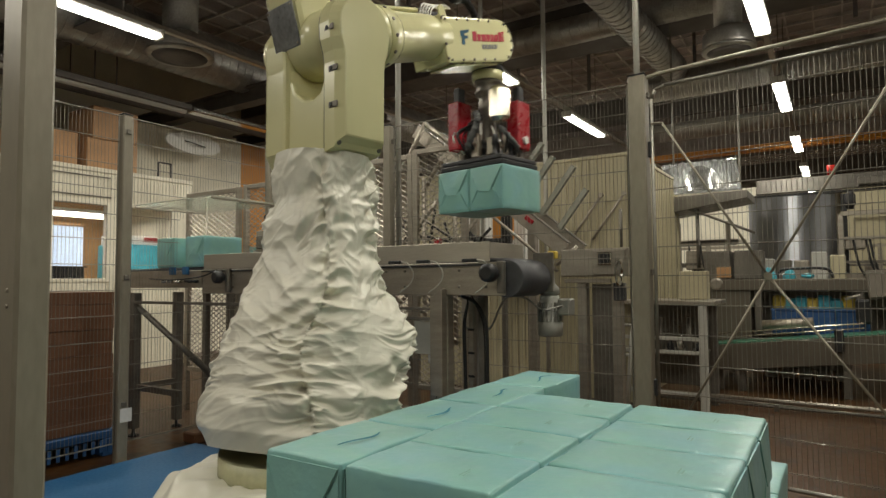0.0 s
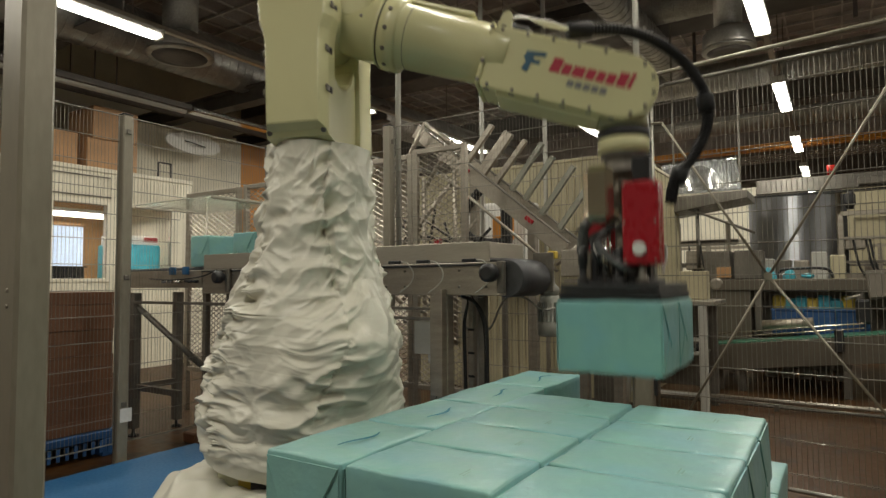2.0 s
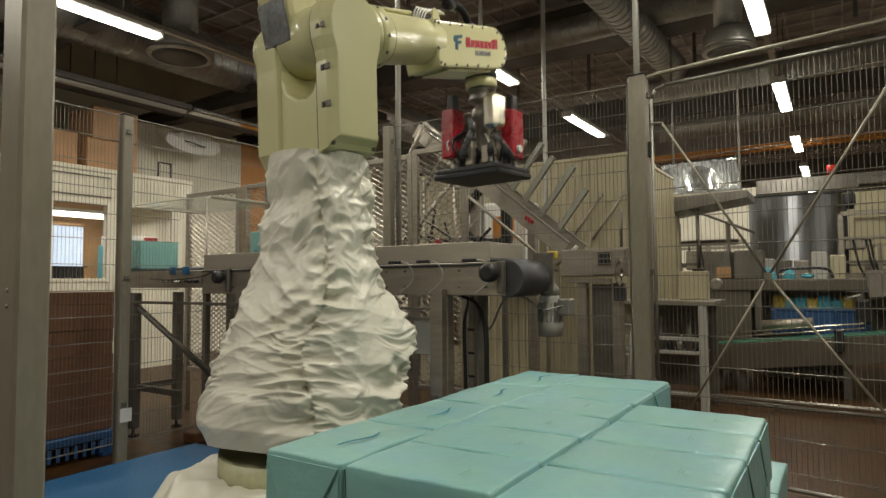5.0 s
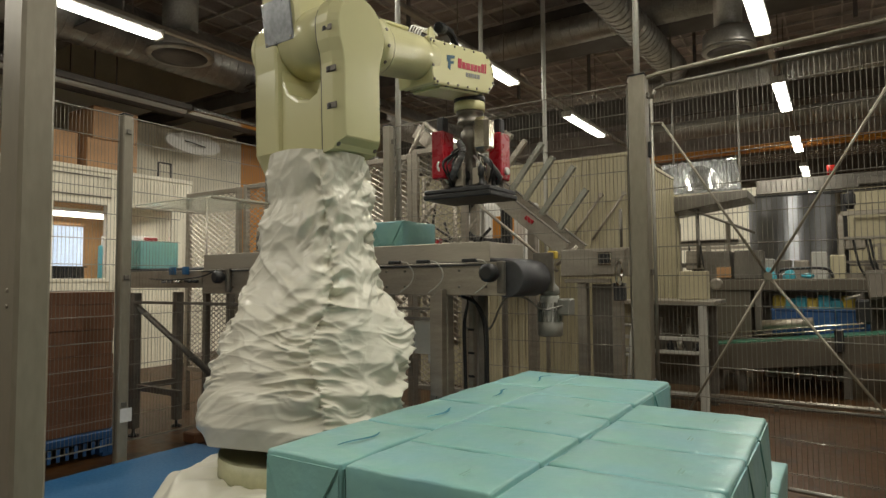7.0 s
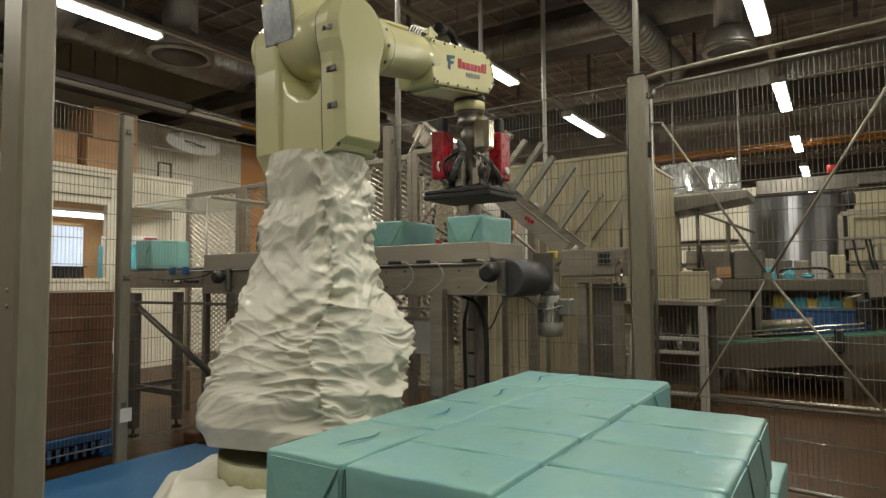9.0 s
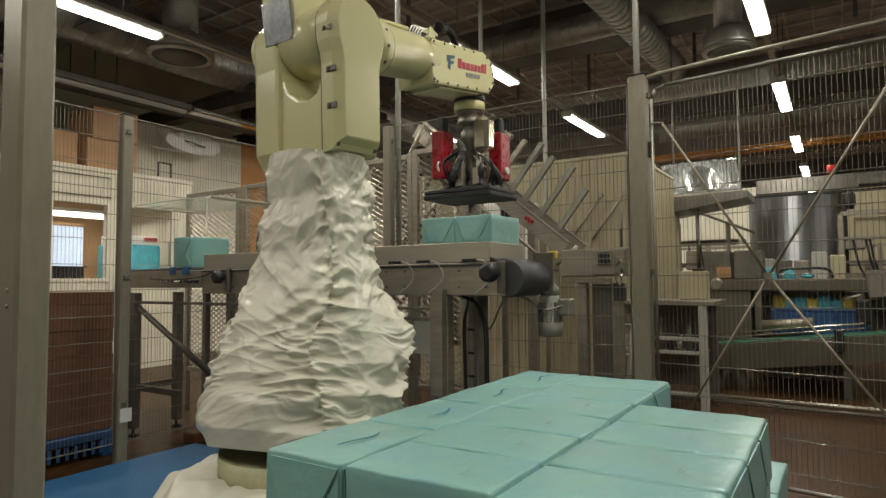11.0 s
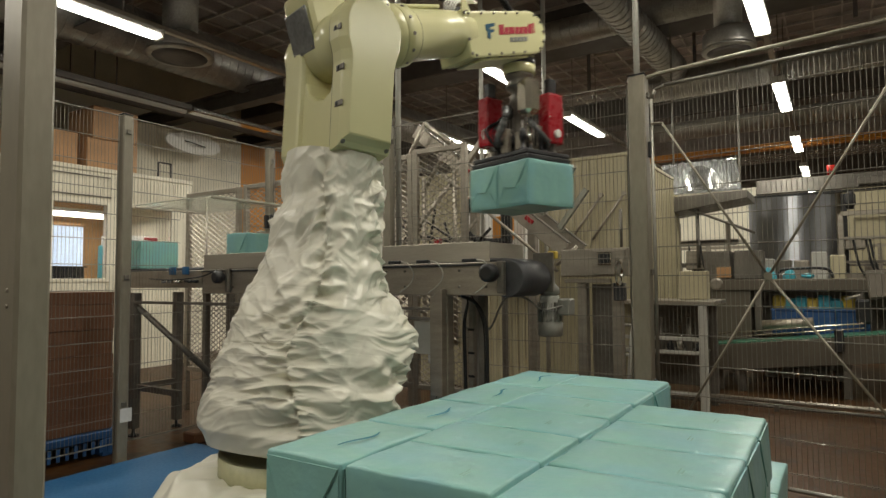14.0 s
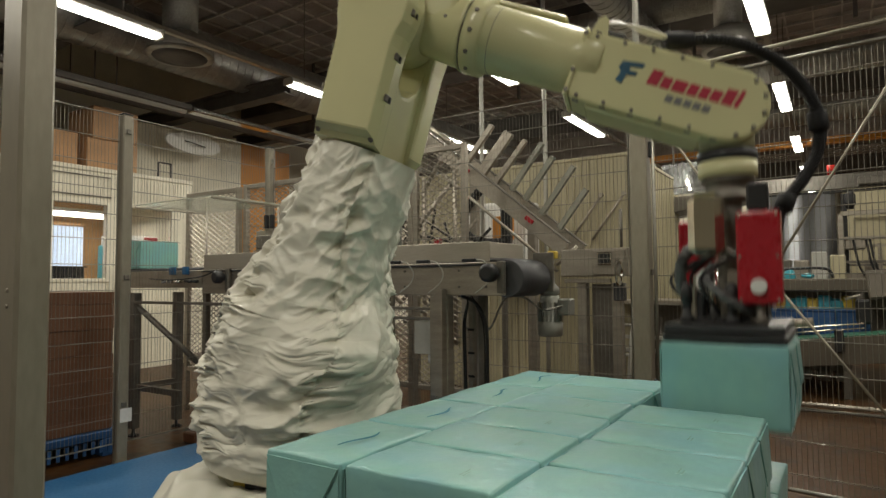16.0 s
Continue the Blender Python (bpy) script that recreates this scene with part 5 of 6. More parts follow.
part("red_valve", solid(-.1, -.05, .1, .15, 1.36, 1.40, .004), M_RED, ob)


# ================= ribbed beige partition =================
def ribbed_wall(name, m, w, h, label, material, pitch=.075, kind="structure"):
    ob = thing(name, m, label, "partition", kind=kind)
    part("sheet", solid(0, w, 0, .03, 0, h, .002), material, ob)
    n = int(w / pitch)
    bm = bmesh.new()
    for i in range(1, n):
        box(bm, i * pitch - .008, i * pitch + .008, -.012, -.0005, .01, h - .01, .003)
    tagged(part("rib", bm, material, ob), kind="stuff")
    part("cap_strip", solid(-.01, w + .01, -.016, .04, h, h + .03, .003), material, ob)
    return ob


ribbed_wall("partition_1", pose(-2.9, 4.6, 0), 2.32, 2.19, "beige ribbed metal partition behind the conveyor", M_BEIGE)
ribbed_wall("partition_2", pose(-.57, 4.6, 0, 0, 0, 90), 2.0, 2.19, "beige ribbed metal partition behind the conveyor", M_BEIGE)
for x, y in ((-.95, 4.52), (-.75, 4.54)):
    ob = thing("wall_hook", pose(x, y, 1.62), "slanted steel bar leaning at the partition", "bar")
    part("bar", rod(bmesh.new(), (-.16, 0, -.18), (.14, 0, .22), .012, 8), M_STEEL, ob)
    part("knob", lathe(bmesh.new(), [(0, .02), (.03, .02)], (.14, -.02, .22), (0, 1, 0), 12), M_STEEL, ob)


# ================= small machine head right of the conveyor =================
def machine_head():
    ob = thing("machine_table", pose(-.33, 2.95, 0), "grey steel machine table with a hand wheel", "machine")
    part("housing", solid(-.22, .22, -.06, .30, 1.10, 1.275, .006), M_STEEL, ob)
    part("front_plate", solid(.0, .2, -.072, -.061, 1.11, 1.26, .003), M_STEEL, ob)
    part("window_frame", solid(.03, .12, -.084, -.073, 1.17, 1.25, .006), M_CHROME, ob)
    part("window", solid(.04, .11, -.09, -.085, 1.18, 1.24, .003), M_BLACK, ob)
    part("slotted_rail", solid(-.20, .10, -.05, -.02, 1.06, 1.085, .003), M_STEEL, ob)
    bm = bmesh.new()
    pts = [(.17 + .012 * math.cos(a), -.10 + .07 * math.cos(a) * .3, 1.12 + .075 * math.sin(a)) for a in [k * math.pi / 8 for k in range(17)]]
    pipe(bm, pts, .008, 8)
    part("hand_wheel", bm, M_CHROME, ob)
    for x in (-.09, .13):
        part("leg", solid(x - .03, x + .03, -.03, .03, 0, 1.06, .004), M_STEEL, ob)
    part("dark_panel", solid(-.05, .11, .04, .06, .05, 1.05, .004), M_STEEL_DK, ob)
    part("control_box", solid(.13, .2, -.09, -.04, .95, 1.06, .006), M_DARK, ob)
    part("antenna", rod(bmesh.new(), (.16, 0, 1.28), (.16, 0, 1.52), .01, 8), M_STEEL_DK, ob)
    return ob


machine_head()


# ================= left of the cell =================
def board_stack():
    ob = thing("board_stack", pose(-3.45, .68, 0), "tall block of brown hardboard sheets on a blue pallet", "board stack")
    z = .165
    random.seed(5)
    k = 0
    while z < .955:
        h = .0785
        j = random.uniform(-.002, .002)
        part("board_sheet", solid(-.48 + j, .49 + j, -.55, .63 + j, z, z + h - .0015, .001), M_BROWN, ob)
        z += h
    return ob


board_stack()


def plastic_pallet(m, label):
    ob = thing("plastic_pallet", m, label, "pallet")
    part("deck", solid(-.52, .52, -.62, .68, .11, .16, .006), M_BLUE_DK, ob)
    for y in (-.58, 0, .56):
        part("skid", solid(-.52, .52, y, y + .09, .0, .11, .005), M_BLUE_DK, ob)
    bm = bmesh.new()
    for k in range(24):
        box(bm, .521, .527, -.56 + k * .05, -.54 + k * .05, .03, .105, .001)
    tagged(part("side_rib", bm, M_BLUE_DK, ob), kind="stuff")
    return ob


plastic_pallet(pose(-3.45, .68, 0), "dark blue plastic pallet under the boards")
ob = thing("floor_wedge", pose(-2.75, 1.80, 0), "small dark brown wooden wedge on the floor", "wedge")
part("block", solid(-.06, .08, -.09, .10, 0, .075, .01), M_BROWN, ob)


# ---- the glazed office box beyond ----
def office():
    x = -6.5
    wall = tagged(new("partition_3"), "white boarded office wall with two windows", "partition", kind="structure")
    wall.matrix_world = pose(x, 0, 0)

    def seg(y0, y1, z0, z1):
        part("wall_panel", solid(-.08, 0, y0, y1, z0, z1), M_WALL, wall)
    w1, w2 = (2.52, 3.13), (3.36, 3.98)
    zb, zt = 1.14, 2.03
    seg(.5, 4.20, 0, zb)
    seg(.5, 4.20, zt, 2.42)
    seg(.5, w1[0], zb, zt)
    seg(w1[1], w2[0], zb, zt)
    seg(w2[1], 4.20, zb, zt)
    bm = bmesh.new()
    y = .55
    while y < 4.18:
        for z0, z1 in ((.02, zb - .06), (zt + .06, 2.40)):
            box(bm, .0005, .010, y - .006, y + .006, z0, z1, .002)
        y += .055
    tagged(part("batten", bm, M_WALL, wall), kind="stuff")
    for (a, b) in (w1, w2):
        win = part("window", solid(-.045, -.040, a, b, zb, zt), M_GLASS, wall, "window pane that mirrors the hall lights")
        win.visible_shadow = False
        for y0, y1, z0, z1 in ((a - .04, a, zb - .04, zt + .04), (b, b + .04, zb - .04, zt + .04), (a, b, zt, zt + .04), (a, b, zb - .04, zb)):
            part("window_trim", solid(-.02, .018, y0, y1, z0, z1, .003), M_WALL, win)
    for y0, y1, z0, z1 in ((2.14, 3.17, 2.12, 2.135), (2.14, 3.17, 2.36, 2.375), (3.16, 3.19, .0, 2.38), (2.10, 2.13, 0, 2.38), (4.03, 4.06, 0, 2.38)):
        part("joint_strip", solid(.0105, .016, y0, y1, z0, z1, .002), M_STEEL_DK if y1 - y0 > .5 else M_WALL, wall)
    part("corner_post", lathe(bmesh.new(), [(0, .12), (2.40, .12), (2.44, .09)], (-.10, 4.22, 0), (0, 0, 1), 20), M_WALL, wall)
    part("roof", solid(-2.2, .02, .4, 4.3, 2.42, 2.48, .01), M_WALL, wall)
    part("end_wall", solid(-2.1, -.1, 4.22, 4.30, 0, 2.42), M_WALL, wall)
    # inside
    inner = tagged(new("office_lining"), "dim brown office interior behind the window", "wall", kind="structure")
    inner.matrix_world = pose(x, 0, 0)
    part("back_lining", solid(-1.9, -1.85, .6, 4.2, 0, 2.4), M_CARD, inner)
    # a self-lit sheet, added to stand in for daylight in this window
    blind = thing("window_blind", pose(x - .14, 0, 0), "glowing sheet for the daylight in the office window", "blind")
    part("blind_sheet", solid(-.02, 0, 2.50, 2.93, 1.14, 1.76, .004), M_DAY, blind, "pale blue glowing sheet")
    part("blind_box", solid(-.05, .02, 2.48, 2.95, 1.76, 1.80, .006), M_CARD, blind)
    lamp = bpy.data.lights.new("office_light", "AREA")
    lamp.shape, lamp.size, lamp.size_y, lamp.energy, lamp.color = "RECTANGLE", .14, 1.5, 14, (1, .95, .82)
    new("office_light", lamp).matrix_world = pose(-7.5, 3.13, 1.97)
    tray = thing("black_crate", pose(x - .115, 2.72, 0), "black slatted crate on the office sill", "crate")
    for k in range(14):
        part("slat", solid(-.012, .06, -.22 + k * .03, -.202 + k * .03, 1.14, 1.27, .003), M_BLACK, tray)
    part("rim", solid(-.015, .065, -.23, .22, 1.27, 1.285, .003), M_BLACK, tray)
    part("tray_base", solid(-.015, .065, -.23, .22, 1.10, 1.139, .003), M_BLACK, tray)
    goods = thing("teal_goods", pose(x - .42, 3.70, 0), "stack of teal wrapped goods seen through the window", "package")
    part("goods_block", solid(-.25, .25, -.33, .25, 0, 1.58, .02), M_TEAL_FAR, goods)
    part("red_label", solid(.242, .247, .02, .20, 1.62, 1.68), M_RED, goods, "red label strip")
    part("white_top", solid(-.22, .24, -.30, .22, 1.581, 1.70, .01), M_WHITE, goods)


M_GLASS = bpy.data.materials.new("window_glass")
M_GLASS.use_nodes = True
glass = M_GLASS.node_tree.nodes["Principled BSDF"]
glass.inputs["Transmission Weight"].default_value = 1.0
glass.inputs["Roughness"].default_value = 0.02
glass.inputs["IOR"].default_value = 1.45
office()

for k, (y, z, w, h) in enumerate(((2.92, 2.485, .62, .36), (2.95, 2.85, .56, .40), (2.2, 2.485, .6, .38))):
    ob = thing("cardboard_carton", pose(-6.85, y, z), "brown carton on the office roof, wrapped in clear film", "carton", "cartons on the roof")
    part("carton", solid(-.3, .3, -w / 2 + .3, w / 2 + .3, 0, h, .008), M_CARD, ob)
    part("flap", solid(-.3, .3, -.005 + .3, .005 + .3, h + .001, h + .005), M_BROWN, ob)

# ---- grey upper wall with the oval lamp and orange cladding ----
ob = tagged(new("partition_4"), "plain grey upper wall beyond the office", "partition", kind="structure")
part("wall_sheet", solid(-7.47, -7.40, 3.70, 4.305, 2.485, 3.41), M_WALL, ob)
part("wall_sheet", solid(-7.47, -7.40, 4.31, 5.82, 0, 3.41), M_WALL, ob)
part("orange_sheet", solid(-7.47, -7.40, 5.825, 6.9, 0, 3.42), M_ORANGE, ob, "orange painted sheet")
lampshade = thing("oval_sign", pose(-7.0, 4.63, 3.13), "white oval disc with a dark handle on the wall", "disc")
bm = bmesh.new()
lathe(bm, [(0, .30), (.03, .32), (.05, .31)], (0, 0, 0), (1, 0, 0), 40)
for v in bm.verts:
    v.co.y *= 1.45
    v.co.z *= .48
part("disc", bm, M_WHITE, lampshade)
part("handle", pipe(bmesh.new(), spline([(.05, -.15, .02), (.10, -.13, .0), (.10, .13, -.03), (.05, .15, -.02)], 6), .01, 6), M_DARK, lampshade)
part("arm", rod(bmesh.new(), (-.40, 0, 0), (0, 0, 0), .03, 10), M_STEEL, lampshade)
ob = thing("wall_bracket", pose(-7.388, 4.44, 2.71), "thin dark wire bracket on the grey wall", "bracket")
for a, b in (((0, -.1, -.15), (0, -.1, .15)), ((0, -.1, .15), (0, .1, .15)), ((0, .1, .15), (0, .1, -.15)), ((0, -.12, -.15), (0, .16, -.15))):
    part("wire", rod(bmesh.new(), a, b, .011, 6), M_DARK, ob)


# ================= overhead services =================
duct((-6.0, -2.0, 3.98), (-5.55, 12.0, 3.98), .30, "wide galvanised spiral duct under the ceiling")
duct((-1.0, 3.0, 3.95), (-.82, 7.8, 3.95), .17, "galvanised spiral duct under the ceiling")
duct((-3.0, 6.45, 4.25), (.6, 6.45, 4.25), .17, "galvanised spiral duct across the hall")
duct((-1.25, 8.0, 3.80), (6.0, 8.0, 3.80), .20, "lit galvanised duct across the hall above the machines")
duct((-2.5, 12.4, 4.25), (6.0, 12.4, 4.25), .28, "broad galvanised duct across the hall")


def diffuser(x, y, z, r, top):
    ob = thing("air_diffuser", pose(x, y, z), "round grey ceiling air diffuser below a duct", "air diffuser", "air diffusers")
    part("drum", lathe(bmesh.new(), [(0, r), (.03, r * 1.02), (.16, r), (.20, r * .8)], (0, 0, 0), (0, 0, 1), 36), M_DUCT, ob)
    part("neck", lathe(bmesh.new(), [(.19, r * .55), (top - z, r * .55)], (0, 0, 0), (0, 0, 1), 28), M_DUCT, ob)
    part("rim", lathe(bmesh.new(), [(-.03, r * .9), (-.02, r * 1.06), (.0, r * 1.06)], (0, 0, 0), (0, 0, 1), 36), M_DUCT, ob)
    part("outlet", lathe(bmesh.new(), [(-.045, r * .5), (-.031, r * .85)], (0, 0, 0), (0, 0, 1), 28), M_CEIL_DK, ob)
    return ob


diffuser(-5.12, 3.17, 3.62, .34, Z_C)
diffuser(.08, 6.05, 3.48, .25, Z_C)
for x, y, z, r in ((-6.1, 1.0, 3.32, .045), (-6.6, 1.0, 3.45, .07), (-7.2, 1.0, 3.6, .06)):
    ob = thing("ceiling_pipe", pose(x, y, z), "dark painted service pipe under the ceiling", "pipe", "ceiling pipes")
    part("pipe_run", rod(bmesh.new(), (0, -7, 0), (0, 2.9 if r < .05 else 18, 0), r, 12), M_CEIL_DK if r > .05 else M_GREYPLAST, ob)
    for k in (-5, -1.5, 2.0):
        part("pipe_hanger", rod(bmesh.new(), (0, k, r * .8), (0, k, Z_C - z), .008, 6), M_CEIL_DK, ob)
ob = thing("cable_tray", pose(-6.06, 4.0, 3.30), "long bare steel lamp trough, unlit", "lamp")
part("trough", solid(-.08, .08, -.05, 1.25, 0, .07, .012), M_CHROME, ob)
part("tray_rail", solid(-.05, .05, 1.25, 14, .0, .05, .006), M_DUCT, ob)
part("tray_rail", solid(-.06, .06, -6, -.06, .02, .09, .006), M_CEIL_DK, ob)
for k, (x0, x1, y, z) in enumerate(((-8.5, -4.9, 4.6, 3.5), (-8.5, -4.9, 6.6, 3.6), (-8.5, -4.9, 2.4, 3.75))):
    ob = thing("roof_girder", pose(0, y, z), "dark steel girder under the ceiling", "girder", "roof girders", "structure")
    part("flange", solid(x0, x1, -.1, .1, .2, .23, .003), M_CEIL_DK, ob)
    part("web", solid(x0, x1, -.01, .01, .02, .2), M_CEIL_DK, ob)
    part("flange", solid(x0, x1, -.1, .1, 0, .02, .003), M_CEIL_DK, ob)
for x, y in ((-3.3, 5.0), (-2.9, 7.2), (-1.9, 7.4), (-.6, 8.0), (1.2, 6.6), (-6.7, 5.2), (-6.3, 6.4)):
    ob = thing("ceiling_hanger", pose(x, y, 3.75), "thin dark steel hanger from the ceiling", "hanger", "ceiling hangers")
    part("strut", solid(-.02, .02, -.02, .02, 0, Z_C - 3.75, .003), M_CEIL_DK, ob)
ob = thing("orange_rail", pose(0, 12.0, 3.5), "long orange painted crane rail across the hall", "rail")
part("rail_web", solid(-2.3, 6.5, -.04, .04, 0, .11, .01), M_ORANGE, ob)
part("rail_flange", solid(-2.3, 6.5, -.09, .09, -.02, -.001, .003), M_ORANGE, ob)
ob = thing("brown_bulkhead", pose(0, 13.0, 3.72), "dark brown boarded bulkhead below the ceiling", "bulkhead", kind="structure")
# the ceiling boards' paler colour stands in for haze here
part("board", solid(-8.5, 8.9, 0, .1, .0, 1.0), M_CEIL, ob)


# ================= machines beyond the gate =================
def work_stand():
    ob = thing("work_stand", pose(0, 4.4, 0), "light grey steel stand with two shelves", "stand")
    for x in (-.62, .04):
        for y in (-.02, .45):
            # rear legs take a darker steel for the shade inside the stand
            part("leg", solid(x - .03, x + .03, y - .03, y + .03, 0, .869, .005), M_GREYPLAST if y < .2 else M_STEEL_DK, ob)
    part("top", solid(-.68, .14, -.06, .5, .87, .905, .006), M_STEEL, ob)
    for z in (.58, .47, .14):
        part("shelf_bar", solid(-.6, .02, -.035, -.005, z, z + .03, .004), M_GREYPLAST, ob)
    part("shelf", solid(-.6, .02, 0, .45, .46, .475, .003), M_STEEL, ob)
    part("back_panel", solid(-.6, .02, .46, .475, .15, .86, .003), M_STEEL_DK, ob)
    return ob


work_stand()
random.seed(9)
for k in range(8):
    x = -.55 + k * .075
    ob = thing("machine_tool", pose(x, 4.55, .476), "small dark tool on the stand's shelf", "tool", "tools on the stand")
    h = random.uniform(.12, .30)
    part("body", lathe(bmesh.new(), [(0, .03), (h * .5, .03), (h * .55, .014), (h, .014)], (0, 0, 0), (0, 0, 1), 12), (M_STEEL_DK, M_BLACK, M_CHROME)[k % 3], ob)
ob = thing("step_ladder", pose(-.60, 4.30, 0), "pale aluminium step ladder standing folded", "ladder")
for x in (-.06, .10):
    part("stile", rod(bmesh.new(), (x - .06, 0, 0), (x + .03, 0, .90), .018, 8), M_GREYPLAST, ob)
for z in (.2, .45, .7):
    part("rung", rod(bmesh.new(), (-.10 + z * .1, 0, z), (.06 + z * .1, 0, z), .012, 8), M_GREYPLAST, ob)
ob = thing("beige_case", pose(-.02, 4.7, .906), "small beige metal case on the stand", "case")
part("case_body", solid(-.17, .05, -.06, .1, 0, .24, .006), M_BEIGE, ob)
part("case_dial", lathe(bmesh.new(), [(0, .05), (.02, .05), (.025, .03)], (.13, -.06, .13), (0, -1, 0), 20), M_STEEL, ob)


def packing_machine():
    ob = thing("packing_machine", pose(0, 6.2, 0), "long dull steel packing machine with an open bay", "machine")
    part("top_beam", solid(-.32, 2.6, -.1, .5, .955, 1.07, .01), M_BROWNGREY, ob)
    part("end_panel", solid(-.32, .20, -.08, .5, .14, .954, .008), M_BROWNGREY, ob)
    part("bay_back", solid(.21, 2.6, .42, .5, .35, .935, .004), M_STEEL_DK, ob)
    part("bay_floor", solid(.21, 2.6, -.02, .41, .50, .53, .004), M_STEEL_DK, ob)
    for x in (.27, 1.12, 1.9):
        part("post", solid(x - .03, x + .03, -.09, -.03, .531, .935, .004), M_STEEL_DK, ob)
    m = Matrix.Translation((-.2, -.45, .40)) @ pose(0, 0, 0, 0, -6.5, 0)
    part("incline_frame", solid(0, 2.6, -.14, -.12, -.22, .02, .004, m), M_BROWNGREY, ob)
    part("incline_belt", solid(.02, 2.6, -.119, .2, -.02, .035, .006, m), M_GREENBELT, ob, "green conveyor belt")
    for z in (.09, .13):
        part("side_rail", solid(0.1, 1.35, -.16, -.145, z - .006, z + .006, .002, m), M_BRASSY, ob)
    for x in (-.05, .15, 1.0, 1.9):
        part("leg", solid(x - .03, x + .03, -.5, -.44, 0, .32, .004), M_STEEL_DK, ob)
    part("black_drive", solid(.91, .98, -.66, -.60, .42, .63, .015), M_BLACK, ob)
    part("control_panel", solid(-.1, .3, -.03, .03, -.13, .13, .01, Matrix.Translation((1.27, -.3, 1.02)) @ pose(0, 0, 0, -12, -6, 0)), M_BROWNGREY, ob)
    part("panel_arm", rod(bmesh.new(), (1.12, -.3, .92), (1.0, -.3, .88), .014, 8), M_STEEL, ob)
    part("drive_cluster", solid(1.08, 1.20, -.34, -.2, .66, .88, .02), M_BLACK, ob)
    part("roller", rod(bmesh.new(), (.32, -.3, .62), (.75, -.3, .66), .05, 14), M_STEEL, ob)
    for x in (-.25, .05):
        part("grey_block", solid(x, x + .26, -.04, .3, 1.071, 1.07 + .30, .01), M_STEEL_DK, ob)
    part("loop_rail", pipe(bmesh.new(), spline([(.45, 0, 1.08), (.46, 0, 1.14), (.52, 0, 1.17), (.85, 0, 1.17), (.92, 0, 1.08)], 6), .014, 8), M_BLACK, ob)
    part("brass_part", solid(-.12, .02, -.05, -.041, 1.09, 1.20, .004), M_CARD, ob)
    return ob


packing_machine()
random.seed(15)
for k in range(7):
    x = .44 + k * .098
    ob = thing("teal_packet", pose(x, 6.36, .531), "crumpled teal film packet in the packing machine", "package", "teal packets in the machine")
    g = solid(-.056, .056, -.07, .07, 0, .36 + random.uniform(-.02, .015), .02)
    bmesh.ops.subdivide_edges(g, edges=g.edges[:], cuts=2, use_grid_fill=True)
    for v in g.verts:
        v.co += Vector((noise.noise(v.co * 20 + Vector((k, 0, 0))), noise.noise(v.co * 20 + Vector((0, k, 3))), .3 * noise.noise(v.co * 25))) * .026
    part("film", g, M_TEAL_FAR if k % 3 else M_YELLOW, ob)
for k in range(3):
    ob = thing("blue_crate", pose(.52 + k * .27, 6.12, .531), "blue plastic crate on the machine", "crate", "blue crates")
    part("crate_body", solid(-.13, .13, -.11, .08, .0, .23, .01), M_BLUE_DK, ob)
    part("crate_rim", solid(-.133, .133, -.115, .085, .2305, .245, .004), M_BLUE_DK, ob)
for k in range(3):
    ob = thing("teal_bag", pose(.37 + k * .17, 6.2, 1.071), "crumpled bright teal plastic bag on the machine top", "bag", "teal bags")
    g = bmesh.new()
    bmesh.ops.create_icosphere(g, subdivisions=3, radius=.055)
    for v in g.verts:
        v.co *= 1 + .45 * noise.noise(v.co * 14 + Vector((k * 5, 0, 0)))
        v.co.z = max(0, v.co.z * (1.7 - .6 * k) + .03)
    part("film", g, M_TEAL_FAR, ob)


def steel_tank():
    ob = thing("steel_hood", pose(.5, 7.6, 0), "tall brushed stainless casing that mirrors the lights", "machine casing")
    bm = bmesh.new()
    uv = bm.loops.layers.uv.new("UVMap")
    n = 24
    for z0, z1 in ((1.05, 2.075),):
        pts = [(-.46 + .92 * i / n, .06 * (2 * i / n - 1) ** 2) for i in range(n + 1)]
        for (xa, ya), (xb, yb) in zip(pts, pts[1:]):
            face = bm.faces.new([bm.verts.new(c) for c in ((xa, ya, z0), (xb, yb, z0), (xb, yb, z1), (xa, ya, z1))])
            for lp in face.loops:
                lp[uv].uv = (lp.vert.co.x, lp.vert.co.z)
    bmesh.ops.remove_doubles(bm, verts=bm.verts[:], dist=1e-4)
    part("casing_front", bm, M_CASING, ob, "brushed stainless front sheet", smooth=True)
    part("casing_body", solid(-.46, .46, .07, .6, .9, 2.07, .01), M_STEEL_DK, ob)
    part("dark_lip", solid(-.50, 2.1, -.02, .10, 2.078, 2.10, .004), M_DARK, ob)
    part("sloped_top", solid(-.36, 2.1, 0, .24, 0, .02, .004, Matrix.Translation((0, -.01, 2.104)) @ pose(0, 0, 0, 52, 0, 0)), M_STEEL_DK, ob)
    part("base", solid(-.45, .45, .0, .6, 0, .9, .01), M_STEEL_DK, ob)
    part("dark_column", solid(.51, .57, -.06, .02, .9, 2.05, .004), M_DARK, ob)
    part("side_box", solid(.63, .98, -.12, .1, 1.52, 1.76, .008), M_BEIGE, ob, "beige metal box")
    part("top_motor", solid(.68, 1.0, -.15, .1, 2.13, 2.22, .012), M_STEEL_DK, ob)
    part("hanging_drive", lathe(bmesh.new(), [(0, .03), (.06, .055), (.16, .055), (.2, .03)], (.60, -.12, 1.86), (0, 0, 1), 14), M_BLACK, ob)
    return ob


